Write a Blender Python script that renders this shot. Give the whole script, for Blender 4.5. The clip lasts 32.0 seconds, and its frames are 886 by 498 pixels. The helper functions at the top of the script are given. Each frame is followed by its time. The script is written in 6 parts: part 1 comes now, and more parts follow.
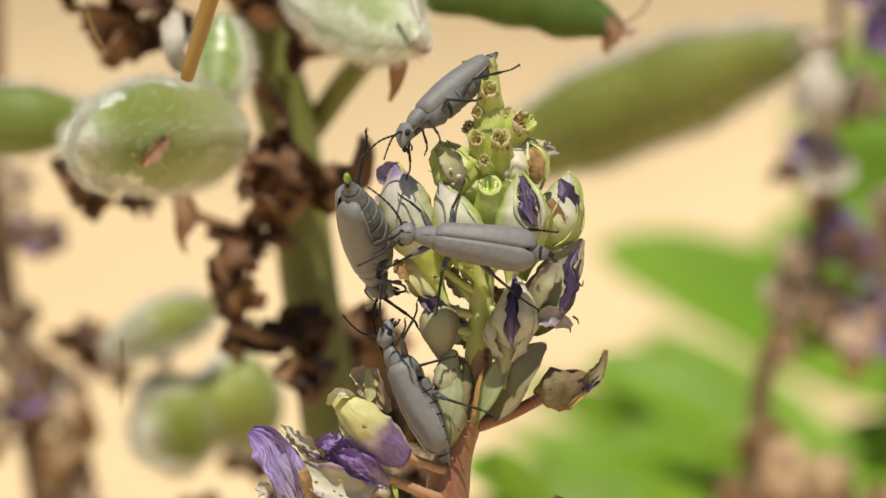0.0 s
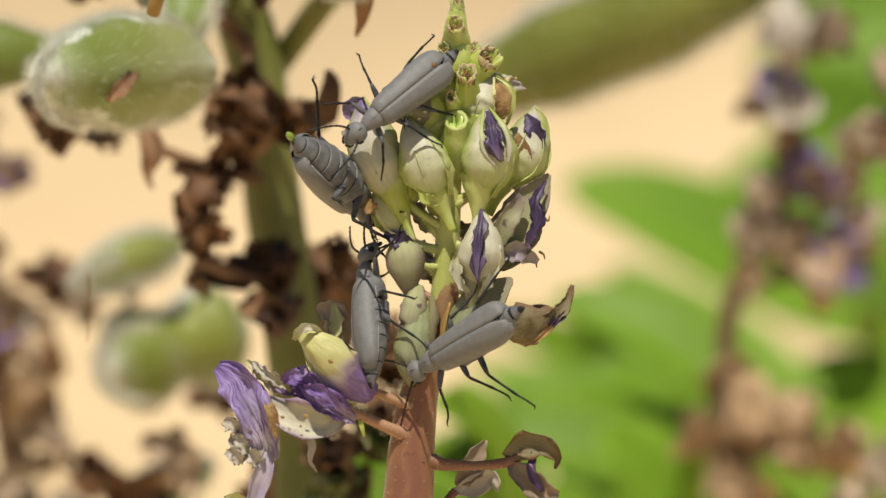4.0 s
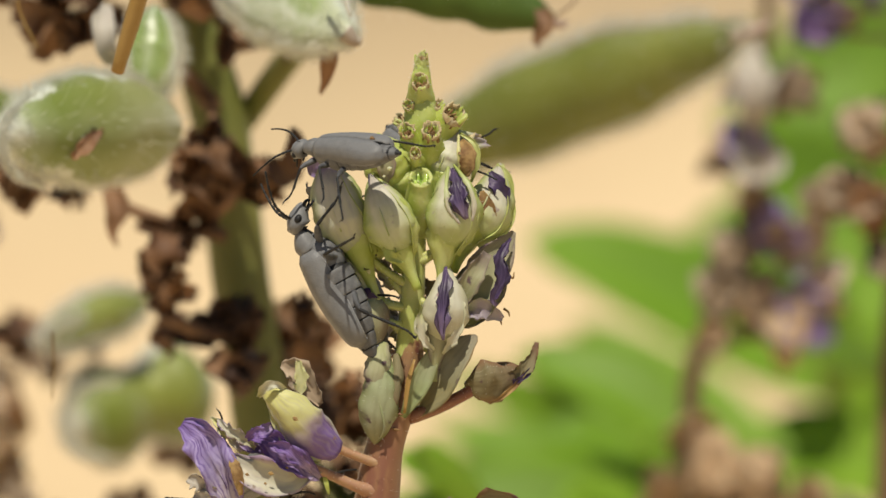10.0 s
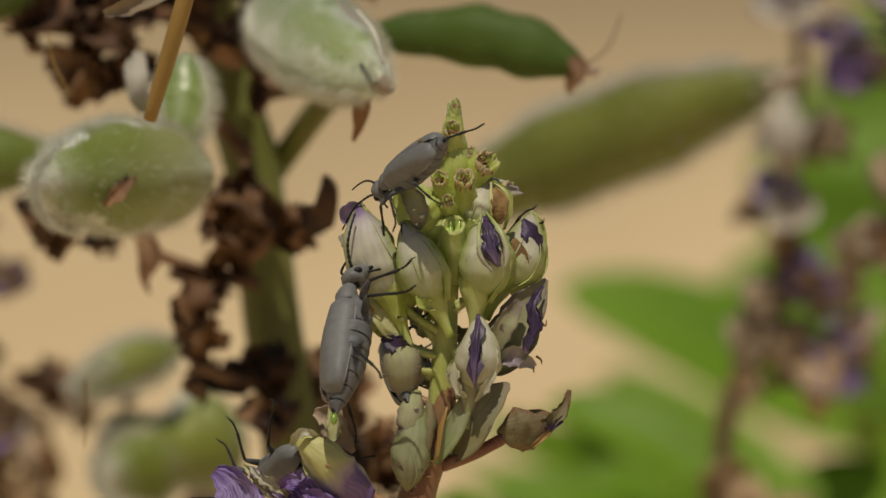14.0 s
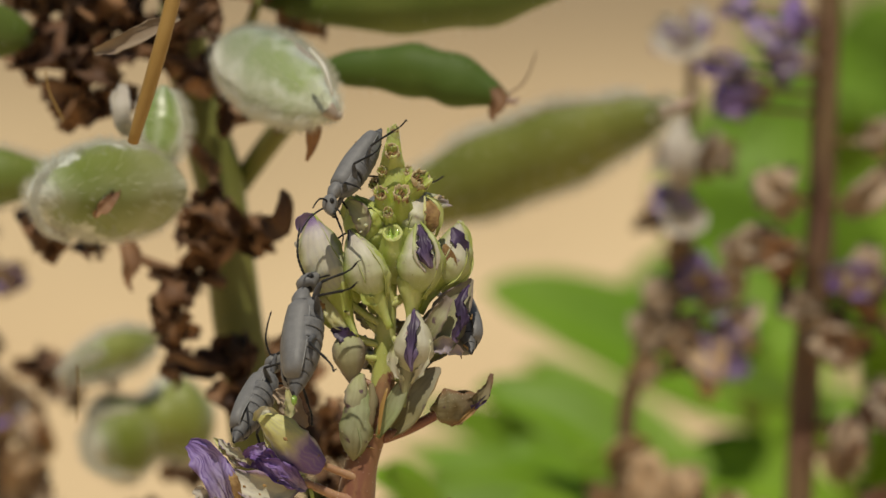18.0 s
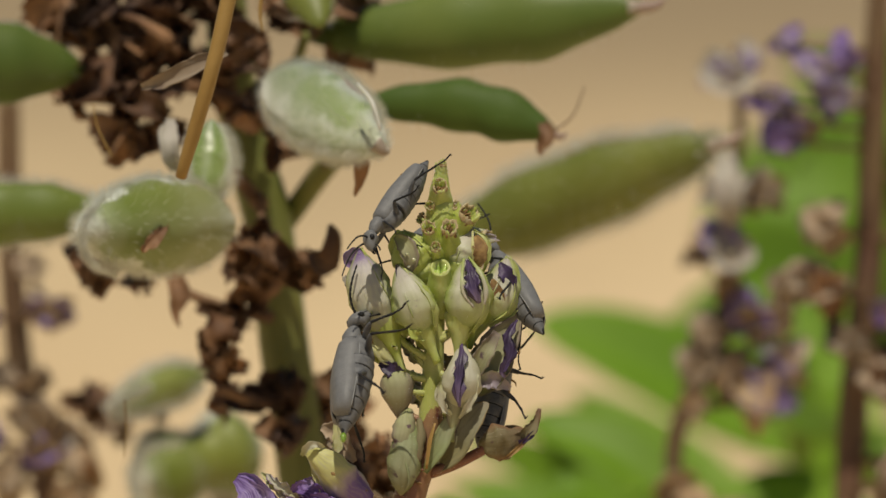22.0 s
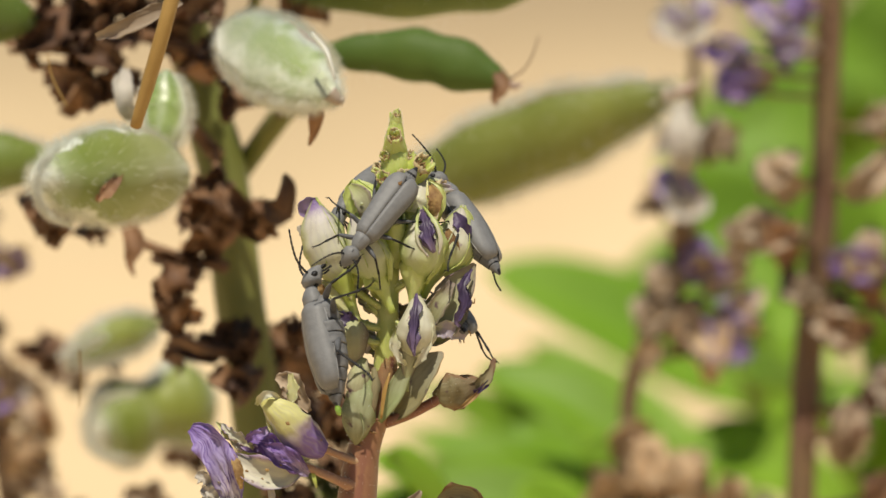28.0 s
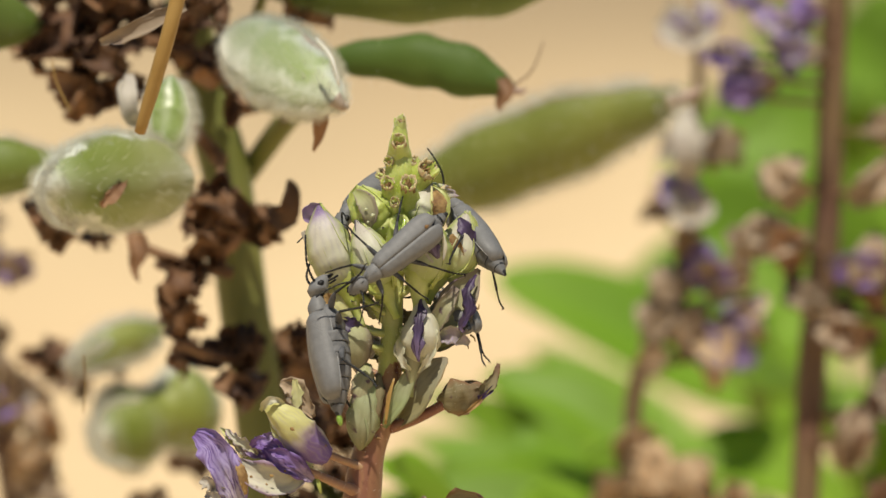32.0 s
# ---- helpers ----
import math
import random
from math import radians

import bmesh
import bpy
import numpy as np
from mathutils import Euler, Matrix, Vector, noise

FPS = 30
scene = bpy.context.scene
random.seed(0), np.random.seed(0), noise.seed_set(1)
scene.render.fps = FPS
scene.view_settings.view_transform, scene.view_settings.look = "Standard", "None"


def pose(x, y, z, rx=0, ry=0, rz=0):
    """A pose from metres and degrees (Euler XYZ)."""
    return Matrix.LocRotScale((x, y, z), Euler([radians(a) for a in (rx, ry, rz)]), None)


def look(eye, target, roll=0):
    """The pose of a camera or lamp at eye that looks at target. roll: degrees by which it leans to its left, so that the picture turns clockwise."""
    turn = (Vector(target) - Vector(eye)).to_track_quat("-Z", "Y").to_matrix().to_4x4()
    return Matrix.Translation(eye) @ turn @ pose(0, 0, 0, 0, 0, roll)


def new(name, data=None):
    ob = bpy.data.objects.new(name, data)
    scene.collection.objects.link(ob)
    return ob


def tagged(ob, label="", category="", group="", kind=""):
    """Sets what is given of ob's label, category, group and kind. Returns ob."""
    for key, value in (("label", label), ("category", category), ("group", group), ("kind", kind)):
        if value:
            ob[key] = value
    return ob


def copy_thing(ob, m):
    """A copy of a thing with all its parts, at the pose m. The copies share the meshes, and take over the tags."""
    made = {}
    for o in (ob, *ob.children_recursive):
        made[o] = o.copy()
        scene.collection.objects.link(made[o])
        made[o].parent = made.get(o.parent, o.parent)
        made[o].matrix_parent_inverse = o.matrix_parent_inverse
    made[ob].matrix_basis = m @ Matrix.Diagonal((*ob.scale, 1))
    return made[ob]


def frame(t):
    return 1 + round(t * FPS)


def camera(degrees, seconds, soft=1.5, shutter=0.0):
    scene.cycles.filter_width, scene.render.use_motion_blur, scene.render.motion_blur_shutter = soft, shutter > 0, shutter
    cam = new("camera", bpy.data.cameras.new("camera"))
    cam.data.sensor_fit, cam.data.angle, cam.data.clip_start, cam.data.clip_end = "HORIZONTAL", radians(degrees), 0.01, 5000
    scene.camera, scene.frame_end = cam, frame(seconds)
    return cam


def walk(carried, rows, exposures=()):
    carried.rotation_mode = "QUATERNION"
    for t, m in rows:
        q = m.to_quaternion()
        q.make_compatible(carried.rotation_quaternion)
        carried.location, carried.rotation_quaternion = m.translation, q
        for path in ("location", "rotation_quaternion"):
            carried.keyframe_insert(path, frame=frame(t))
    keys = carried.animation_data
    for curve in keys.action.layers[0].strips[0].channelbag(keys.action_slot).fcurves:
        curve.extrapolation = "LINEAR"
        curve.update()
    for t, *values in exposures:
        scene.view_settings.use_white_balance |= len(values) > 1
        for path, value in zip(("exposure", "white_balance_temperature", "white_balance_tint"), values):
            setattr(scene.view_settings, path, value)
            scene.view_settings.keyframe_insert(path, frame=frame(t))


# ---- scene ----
# Plan: a close-up of a lupine flower spike with blister beetles. Plan units are 1/24 mm, x to the right
# and y downwards as seen from the camera's side; depth is in mm behind the spike.
D1, D2 = 1869.0, 2187.0
TILT = radians(12)
RIGHT, UP, AWAY = Vector((1, 0, 0)), Vector((0, math.sin(TILT), math.cos(TILT))), Vector((0, math.cos(TILT), -math.sin(TILT)))
HEART = Vector((0, 0, 0.62))


def plan(x, y, w=0.0):
    """A place of the plan in the world."""
    k = (D1 + w) / D1 / 24
    return HEART + (RIGHT * ((x - 784) * k) + UP * ((441 - y) * k) + AWAY * w) / 1000


NEAR = HEART - AWAY * D1 / 1000
SPOT = plan(875, 400)
BACK = SPOT + (NEAR - SPOT) * (D2 / D1)
cam = camera(2.0027, 32.0, 1.5)
focus = new("focus_mark")
focus.location = plan(860, 430, -1.0)
cam.data.dof.use_dof, cam.data.dof.focus_object, cam.data.dof.aperture_fstop = True, focus, 42


def aim(x, y, back=0.0):
    eye = NEAR.lerp(BACK, back)
    return look(eye, plan(x, y))


walk(cam, [
    (0, aim(784.0, 441.0, 0)),
    (0.5, aim(771.0, 453.2, 0)),
    (1, aim(762.5, 454.8, 0)),
    (1.5, aim(759.5, 473.2, 0)),
    (2, aim(768.7, 500.7, 0)),
    (2.5, aim(782.4, 525.2, 0)),
    (3, aim(806.9, 534.4, 0)),
    (3.5, aim(803.9, 546.6, 0)),
    (4, aim(843.7, 555.9, 0)),
    (4.5, aim(885.0, 560.5, 0)),
    (6.5, aim(872.0, 623.0, 0)),
    (7, aim(891.8, 610.8, 0)),
    (7.5, aim(886.5, 596.1, 0)),
    (8, aim(877.3, 569.4, 0)),
    (8.5, aim(865.8, 548.0, 0)),
    (9, aim(876.5, 525.0, 0)),
    (9.5, aim(891.8, 488.2, 0)),
    (10, aim(906.4, 454.5, 0)),
    (10.5, aim(959.2, 384.1, 0)),
    (11, aim(945.4, 272.3, 0)),
    (11.5, aim(939.3, 272.3, 0)),
    (12, aim(953.0, 309.1, 0)),
    (12.5, aim(853.5, 257.1, 0)),
    (13, aim(749.4, 203.4, 0)),
    (13.5, aim(706.6, 197.3, 0)),
    (14, aim(848.9, 370.3, 0)),
    (14.5, aim(881.1, 430.1, 0)),
    (16.5, aim(832.4, 400.9, 1)),
    (17, aim(825.2, 325.9, 1)),
    (17.5, aim(908.3, 322.4, 1)),
    (18, aim(971.7, 361.6, 1)),
    (18.5, aim(987.0, 425.1, 1)),
    (19, aim(952.1, 488.6, 1)),
    (19.5, aim(893.1, 499.3, 1)),
    (20, aim(862.8, 459.9, 1)),
    (20.5, aim(903.8, 414.4, 1)),
    (21, aim(941.4, 358.1, 1)),
    (21.5, aim(918.1, 305.4, 1)),
    (22, aim(872.6, 289.3, 1)),
    (22.5, aim(907.4, 354.5, 1)),
    (23, aim(961.1, 409.0, 1)),
    (23.5, aim(956.6, 380.4, 1)),
    (24, aim(920.9, 340.3, 1)),
    (24.5, aim(919.0, 332.2, 1)),
    (25, aim(926.2, 343.8, 1)),
    (25.5, aim(935.1, 356.3, 1)),
    (27.5, aim(946.7, 384.0, 1)),
    (28, aim(966.4, 393.8, 1)),
    (28.5, aim(975.3, 386.7, 1)),
    (29, aim(958.3, 358.1, 1)),
    (29.5, aim(958.3, 337.5, 1)),
    (30, aim(963.7, 347.4, 1)),
    (30.5, aim(971.7, 346.5, 1)),
    (31, aim(986.0, 345.6, 1)),
    (31.5, aim(975.3, 363.5, 1)),
    (32, aim(957.4, 382.2, 1)),
], exposures=[(0, -0.08, 7080, 7), (1, 0.05, 7080, 7), (2, 0.03, 7080, 7), (3, 0.05, 7080, 7), (3.5, 0.01, 7080, 7), (4, -0.18, 7080, 7), (4.5, -0.12, 7080, 7), (6.5, 0.12, 7080, 7), (7, 0.16, 7080, 7), (8, 0.20, 7080, 7), (8.5, 0.09, 7080, 7), (9, -0.28, 7080, 7), (10, -0.27, 7080, 7), (11, -0.48, 7280, 7), (11.5, -0.36, 7230, 7), (12, -0.16, 7180, 7), (13, -0.41, 7180, 7), (14, -1.02, 7430, 7), (14.5, -0.81, 7380, 7), (16.5, -0.63, 7280, 7), (17, -0.63, 7230, 7), (18, -0.71, 7230, 7), (18.5, -0.55, 7160, 7), (19, -0.22, 7080, 7), (20, -0.40, 7080, 7), (21, -0.61, 7180, 7), (22, -0.77, 7230, 7), (23, -0.62, 7180, 7), (24, -0.48, 7180, 7), (25, -0.59, 7080, 7), (25.5, -0.53, 7080, 7), (27.5, -0.25, 7080, 7), (28, -0.15, 7080, 7), (29, -0.18, 7080, 7), (30, -0.15, 7080, 7), (31, -0.11, 7080, 7), (32, -0.21, 7080, 7)])

# ---- light ----
SUN_UP, SUN_TURN = radians(74), radians(-12)   # height, and turn from the camera's back towards its right
world = bpy.data.worlds.new("sky")
scene.world = world
world.use_nodes = True
wn = world.node_tree.nodes
sky = wn.new("ShaderNodeTexSky")
sky.sky_type, sky.sun_disc = "NISHITA", False
sky.sun_elevation = SUN_UP
to_sun = Vector((math.sin(SUN_TURN) * math.cos(SUN_UP), -math.cos(SUN_TURN) * math.cos(SUN_UP), math.sin(SUN_UP)))
sky.sun_rotation = math.atan2(to_sun.x, to_sun.y)
world.node_tree.links.new(sky.outputs[0], wn["Background"].inputs[0])
wn["Background"].inputs[1].default_value = 0.075
sun = new("sun", bpy.data.lights.new("sun", "SUN"))
sun.data.energy, sun.data.angle, sun.data.color = 5.0, radians(0.53), (1.0, 0.95, 0.87)
sun.matrix_world = look(to_sun * 5, (0, 0, 0))

# ---- materials ----
def material(name, base, other=None, scale=1500.0, rough=0.6, bump=0.0, bump_scale=6000.0, spots=None, sheen=0.0, sub=0.0, per=0.0, through_light=0.0, gloss=0.5, span=(0.35, 0.65)):
    """A procedural surface: two mottled tones, optional darker specks, fine relief, a soft bloom and light passing through."""
    m = bpy.data.materials.new(name)
    m.use_nodes = True
    nt = m.node_tree
    n, link = nt.nodes, nt.links.new
    b = n["Principled BSDF"]
    b.inputs["Roughness"].default_value = rough
    b.inputs["Specular IOR Level"].default_value = gloss
    geo = n.new("ShaderNodeTexCoord")
    nz = n.new("ShaderNodeTexNoise")
    nz.inputs["Scale"].default_value, nz.inputs["Detail"].default_value = scale, 5
    link(geo.outputs["Object"], nz.inputs["Vector"])
    ramp = n.new("ShaderNodeValToRGB")
    ramp.color_ramp.elements[0].position, ramp.color_ramp.elements[1].position = span
    ramp.color_ramp.elements[0].color = (*base, 1)
    ramp.color_ramp.elements[1].color = (*(other or base), 1)
    link(nz.outputs["Fac"], ramp.inputs[0])
    col = ramp.outputs[0]
    if spots:
        v = n.new("ShaderNodeTexNoise")
        v.inputs["Scale"].default_value, v.inputs["Detail"].default_value = spots[1], 3
        link(geo.outputs["Object"], v.inputs["Vector"])
        r2 = n.new("ShaderNodeValToRGB")
        r2.color_ramp.elements[0].position, r2.color_ramp.elements[1].position = spots[2], spots[2] + 0.06
        link(v.outputs["Fac"], r2.inputs[0])
        mix = n.new("ShaderNodeMix")
        mix.data_type = "RGBA"
        link(r2.outputs[0], mix.inputs["Factor"])
        link(col, mix.inputs["A"])
        mix.inputs["B"].default_value = (*spots[0], 1)
        col = mix.outputs["Result"]
    if per:
        info = n.new("ShaderNodeObjectInfo")
        hsv = n.new("ShaderNodeHueSaturation")
        mr = n.new("ShaderNodeMapRange")
        mr.inputs["To Min"].default_value, mr.inputs["To Max"].default_value = 1 - per, 1 + per
        link(info.outputs["Random"], mr.inputs["Value"])
        link(mr.outputs[0], hsv.inputs["Value"])
        link(col, hsv.inputs["Color"])
        col = hsv.outputs[0]
    link(col, b.inputs["Base Color"])
    if sheen:
        b.inputs["Sheen Weight"].default_value, b.inputs["Sheen Roughness"].default_value = sheen, 0.25
    if sub:
        b.inputs["Subsurface Weight"].default_value = sub
        b.inputs["Subsurface Scale"].default_value = 0.0012
        b.inputs["Subsurface Radius"].default_value = (0.8, 1.0, 0.35)
    if bump:
        bz = n.new("ShaderNodeTexNoise")
        bz.inputs["Scale"].default_value, bz.inputs["Detail"].default_value = bump_scale, 3
        link(geo.outputs["Object"], bz.inputs["Vector"])
        bn = n.new("ShaderNodeBump")
        bn.inputs["Strength"].default_value, bn.inputs["Distance"].default_value = bump, 0.0001
        link(bz.outputs["Fac"], bn.inputs["Height"])
        link(bn.outputs[0], b.inputs["Normal"])
    if through_light:
        tr = n.new("ShaderNodeBsdfTranslucent")
        link(col, tr.inputs["Color"])
        mx = n.new("ShaderNodeMixShader")
        mx.inputs[0].default_value = through_light
        link(b.outputs[0], mx.inputs[1])
        link(tr.outputs[0], mx.inputs[2])
        link(mx.outputs[0], n["Material Output"].inputs[0])
    return m


def petal_skin(name, stops, edge=None, edge_from=0.6, vein=None, vein_count=8, vein_share=0.35, specks=None, wobble=0.16, rough=0.5, through_light=0.25, grain=900.0, relief=0.5, gloss=0.4, bloom=0.0):
    """A petal's skin: tones along its length (0 at its foot), a differing margin, fine veins, specks; all wavering."""
    m = bpy.data.materials.new(name)
    m.use_nodes = True
    nt = m.node_tree
    n, link = nt.nodes, nt.links.new
    b = n["Principled BSDF"]
    b.inputs["Roughness"].default_value, b.inputs["Specular IOR Level"].default_value = rough, gloss
    b.inputs["Sheen Weight"].default_value = bloom

    def node(kind, **inputs):
        q = n.new(kind)
        for key, val in inputs.items():
            q.inputs[key.replace("_", " ")].default_value = val
        return q

    def calc(op, a, c, d=0.0):
        q = n.new("ShaderNodeMath")
        q.operation = op
        for slot, val in enumerate((a, c, d)):
            if isinstance(val, (int, float)):
                q.inputs[slot].default_value = val
            else:
                link(val, q.inputs[slot])
        return q.outputs[0]

    def blend(fac, one, two):
        q = n.new("ShaderNodeMix")
        q.data_type = "RGBA"
        link(fac, q.inputs["Factor"])
        link(one, q.inputs["A"])
        q.inputs["B"].default_value = (*two, 1)
        return q.outputs["Result"]

    co, sep = n.new("ShaderNodeTexCoord"), n.new("ShaderNodeSeparateXYZ")
    link(co.outputs["UV"], sep.inputs[0])
    big, fine = node("ShaderNodeTexNoise", Scale=380.0, Detail=4.0), node("ShaderNodeTexNoise", Scale=grain, Detail=5.0)
    for q in (big, fine):
        link(co.outputs["Object"], q.inputs["Vector"])
    sway = calc("SUBTRACT", big.outputs["Fac"], 0.5)
    along = calc("MULTIPLY_ADD", sway, wobble * 4, sep.outputs["X"])
    ramp = n.new("ShaderNodeValToRGB")
    e = ramp.color_ramp.elements
    while len(e) < len(stops):
        e.new(0.5)
    for el, (at, colour) in zip(e, stops):
        el.position, el.color = at, (*colour, 1)
    link(along, ramp.inputs[0])
    col = ramp.outputs[0]
    if vein:
        across = calc("MULTIPLY_ADD", sway, 0.55, sep.outputs["Y"])
        wave = calc("SINE", calc("MULTIPLY", across, vein_count * 6.283), 0.0)
        fac = calc("MULTIPLY", calc("POWER", calc("MULTIPLY_ADD", wave, 0.5, 0.5), 2.0), calc("MULTIPLY", calc("POWER", fine.outputs["Fac"], 2.0), vein_share * 2.4))
        col = blend(fac, col, vein)
    if edge:
        off = calc("MULTIPLY", calc("ABSOLUTE", calc("SUBTRACT", sep.outputs["Y"], 0.5), 0.0), 2.0)
        mr = node("ShaderNodeMapRange")
        mr.inputs["From Min"].default_value, mr.inputs["From Max"].default_value = edge_from, 1.0
        link(calc("MULTIPLY_ADD", sway, 0.8, off), mr.inputs["Value"])
        col = blend(mr.outputs[0], col, edge)
    if specks:
        mr = node("ShaderNodeMapRange")
        mr.inputs["From Min"].default_value, mr.inputs["From Max"].default_value = specks[1], specks[1] + 0.08
        link(fine.outputs["Fac"], mr.inputs["Value"])
        col = blend(mr.outputs[0], col, specks[0])
    link(col, b.inputs["Base Color"])
    bump = n.new("ShaderNodeBump")
    bump.inputs["Strength"].default_value, bump.inputs["Distance"].default_value = relief, 0.00012
    link(fine.outputs["Fac"], bump.inputs["Height"])
    link(bump.outputs[0], b.inputs["Normal"])
    tr, mx = n.new("ShaderNodeBsdfTranslucent"), n.new("ShaderNodeMixShader")
    link(col, tr.inputs["Color"])
    mx.inputs[0].default_value = through_light
    link(b.outputs[0], mx.inputs[1])
    link(tr.outputs[0], mx.inputs[2])
    link(mx.outputs[0], n["Material Output"].inputs[0])
    return m


BUD_SKIN = petal_skin("bud_skin", [(0.0, (0.39, 0.48, 0.11)), (0.28, (0.57, 0.61, 0.32)), (0.6, (0.68, 0.66, 0.52)), (1.0, (0.56, 0.50, 0.46))], edge=(0.42, 0.50, 0.13), edge_from=0.55, vein=(0.40, 0.42, 0.20), vein_count=7, vein_share=0.2, specks=((0.36, 0.27, 0.30), 0.64))
MAUVE_BUD = petal_skin("mauve_tipped_bud", [(0.0, (0.42, 0.48, 0.16)), (0.3, (0.62, 0.61, 0.43)), (0.66, (0.65, 0.61, 0.53)), (0.86, (0.34, 0.25, 0.42)), (1.0, (0.20, 0.12, 0.30))], edge=(0.45, 0.50, 0.18), edge_from=0.6, vein=(0.40, 0.36, 0.40), vein_count=6)
DULL_BUD = petal_skin("dull_bud", [(0.0, (0.31, 0.38, 0.14)), (0.4, (0.37, 0.41, 0.23)), (0.75, (0.36, 0.36, 0.22)), (1.0, (0.32, 0.30, 0.15))], edge=(0.24, 0.25, 0.10), vein=(0.22, 0.22, 0.11), vein_count=4, vein_share=0.5, specks=((0.14, 0.09, 0.09), 0.62), rough=0.65)
BANNER = petal_skin("banner_skin", [(0.0, (0.66, 0.62, 0.44)), (0.12, (0.66, 0.64, 0.24)), (0.46, (0.62, 0.60, 0.28)), (0.58, (0.48, 0.40, 0.42)), (0.68, (0.25, 0.16, 0.38)), (1.0, (0.20, 0.12, 0.34))], edge=(0.60, 0.57, 0.45), edge_from=0.8, vein=(0.42, 0.36, 0.34), vein_count=9, vein_share=0.35, wobble=0.10, specks=((0.34, 0.20, 0.08), 0.68))
WING_SKIN = petal_skin("wing_skin", [(0.0, (0.20, 0.11, 0.34)), (0.4, (0.28, 0.17, 0.46)), (0.7, (0.36, 0.25, 0.52)), (1.0, (0.48, 0.38, 0.50))], edge=(0.17, 0.09, 0.30), vein=(0.10, 0.05, 0.19), vein_count=10, vein_share=0.6, wobble=0.2)
LILAC_SKIN = petal_skin("lilac_wing_skin", [(0.0, (0.22, 0.13, 0.38)), (0.25, (0.34, 0.25, 0.52)), (0.55, (0.44, 0.37, 0.58)), (0.8, (0.56, 0.50, 0.56)), (1.0, (0.58, 0.54, 0.50))], edge=(0.30, 0.21, 0.48), vein=(0.15, 0.08, 0.30), vein_count=11, vein_share=1.0)
KEEL_SKIN = petal_skin("keel_skin", [(0.0, (0.60, 0.56, 0.45)), (0.5, (0.58, 0.56, 0.42)), (1.0, (0.52, 0.50, 0.28))], edge=(0.40, 0.28, 0.40), edge_from=0.7, vein=(0.42, 0.36, 0.38), vein_count=6, specks=((0.16, 0.08, 0.03), 0.66))
WILT_SKIN = petal_skin("wilted_skin", [(0.0, (0.42, 0.45, 0.19)), (0.35, (0.46, 0.46, 0.27)), (0.7, (0.38, 0.36, 0.23)), (1.0, (0.24, 0.18, 0.16))], edge=(0.30, 0.24, 0.19), edge_from=0.5, vein=(0.30, 0.30, 0.15), vein_count=6, specks=((0.16, 0.10, 0.12), 0.62), rough=0.65)
OLIVE_DRY = petal_skin("olive_dry_skin", [(0.0, (0.24, 0.21, 0.11)), (0.5, (0.22, 0.185, 0.10)), (0.8, (0.19, 0.13, 0.07)), (1.0, (0.17, 0.08, 0.05))], edge=(0.22, 0.12, 0.06), edge_from=0.7, vein=(0.15, 0.12, 0.06), vein_count=8, vein_share=0.6, specks=((0.12, 0.07, 0.06), 0.60), rough=0.75, through_light=0.15)
GREY_BRACT = petal_skin("grey_bract_skin", [(0.0, (0.30, 0.26, 0.11)), (0.3, (0.28, 0.26, 0.15)), (0.7, (0.29, 0.27, 0.19)), (1.0, (0.26, 0.22, 0.16))], edge=(0.26, 0.18, 0.08), edge_from=0.85, vein=(0.15, 0.13, 0.08), vein_count=5, vein_share=0.35, specks=((0.13, 0.09, 0.08), 0.62), rough=0.75, through_light=0.15)
POD_MID = petal_skin("pod_mid", [(0.0, (0.13, 0.17, 0.02)), (0.45, (0.205, 0.235, 0.035)), (0.84, (0.15, 0.20, 0.022)), (0.93, (0.30, 0.35, 0.18)), (1.0, (0.66, 0.67, 0.60))], edge=(0.60, 0.63, 0.54), edge_from=0.90, vein=(0.30, 0.34, 0.14), vein_count=2, vein_share=0.25, wobble=0.03, through_light=0.0, grain=260.0, relief=0.2, bloom=0.3)
# The two pale lengthwise streaks paint glossy highlights on its silky white hairs.
POD_PALE = petal_skin("pod_silk_glints", [(0.0, (0.15, 0.22, 0.06)), (0.4, (0.20, 0.28, 0.07)), (0.8, (0.27, 0.35, 0.11)), (1.0, (0.50, 0.52, 0.38))], edge=(0.50, 0.54, 0.44), edge_from=0.78, vein=(0.66, 0.70, 0.56), vein_count=2, vein_share=0.6, wobble=0.1, through_light=0.0, grain=220.0, relief=0.2, rough=0.35, bloom=0.8)
PURPLE_DRY = petal_skin("dry_purple_skin", [(0.0, (0.10, 0.062, 0.15)), (0.3, (0.035, 0.022, 0.052)), (0.6, (0.07, 0.044, 0.11)), (0.85, (0.18, 0.13, 0.23)), (1.0, (0.27, 0.22, 0.25))], edge=(0.05, 0.03, 0.07), edge_from=0.7, vein=(0.20, 0.14, 0.26), vein_count=4, vein_share=0.4, wobble=0.2, rough=0.45, through_light=0.12)
STEM_SKIN = petal_skin("stem_skin", [(0.0, (0.195, 0.078, 0.050)), (0.5, (0.225, 0.095, 0.056)), (0.8, (0.26, 0.14, 0.068)), (1.0, (0.34, 0.27, 0.10))], edge=(0.27, 0.14, 0.06), edge_from=0.5, vein=(0.31, 0.17, 0.075), vein_count=3, vein_share=0.5, specks=((0.13, 0.045, 0.028), 0.63), wobble=0.12, through_light=0.0, grain=700.0, relief=0.5, bloom=0.1)
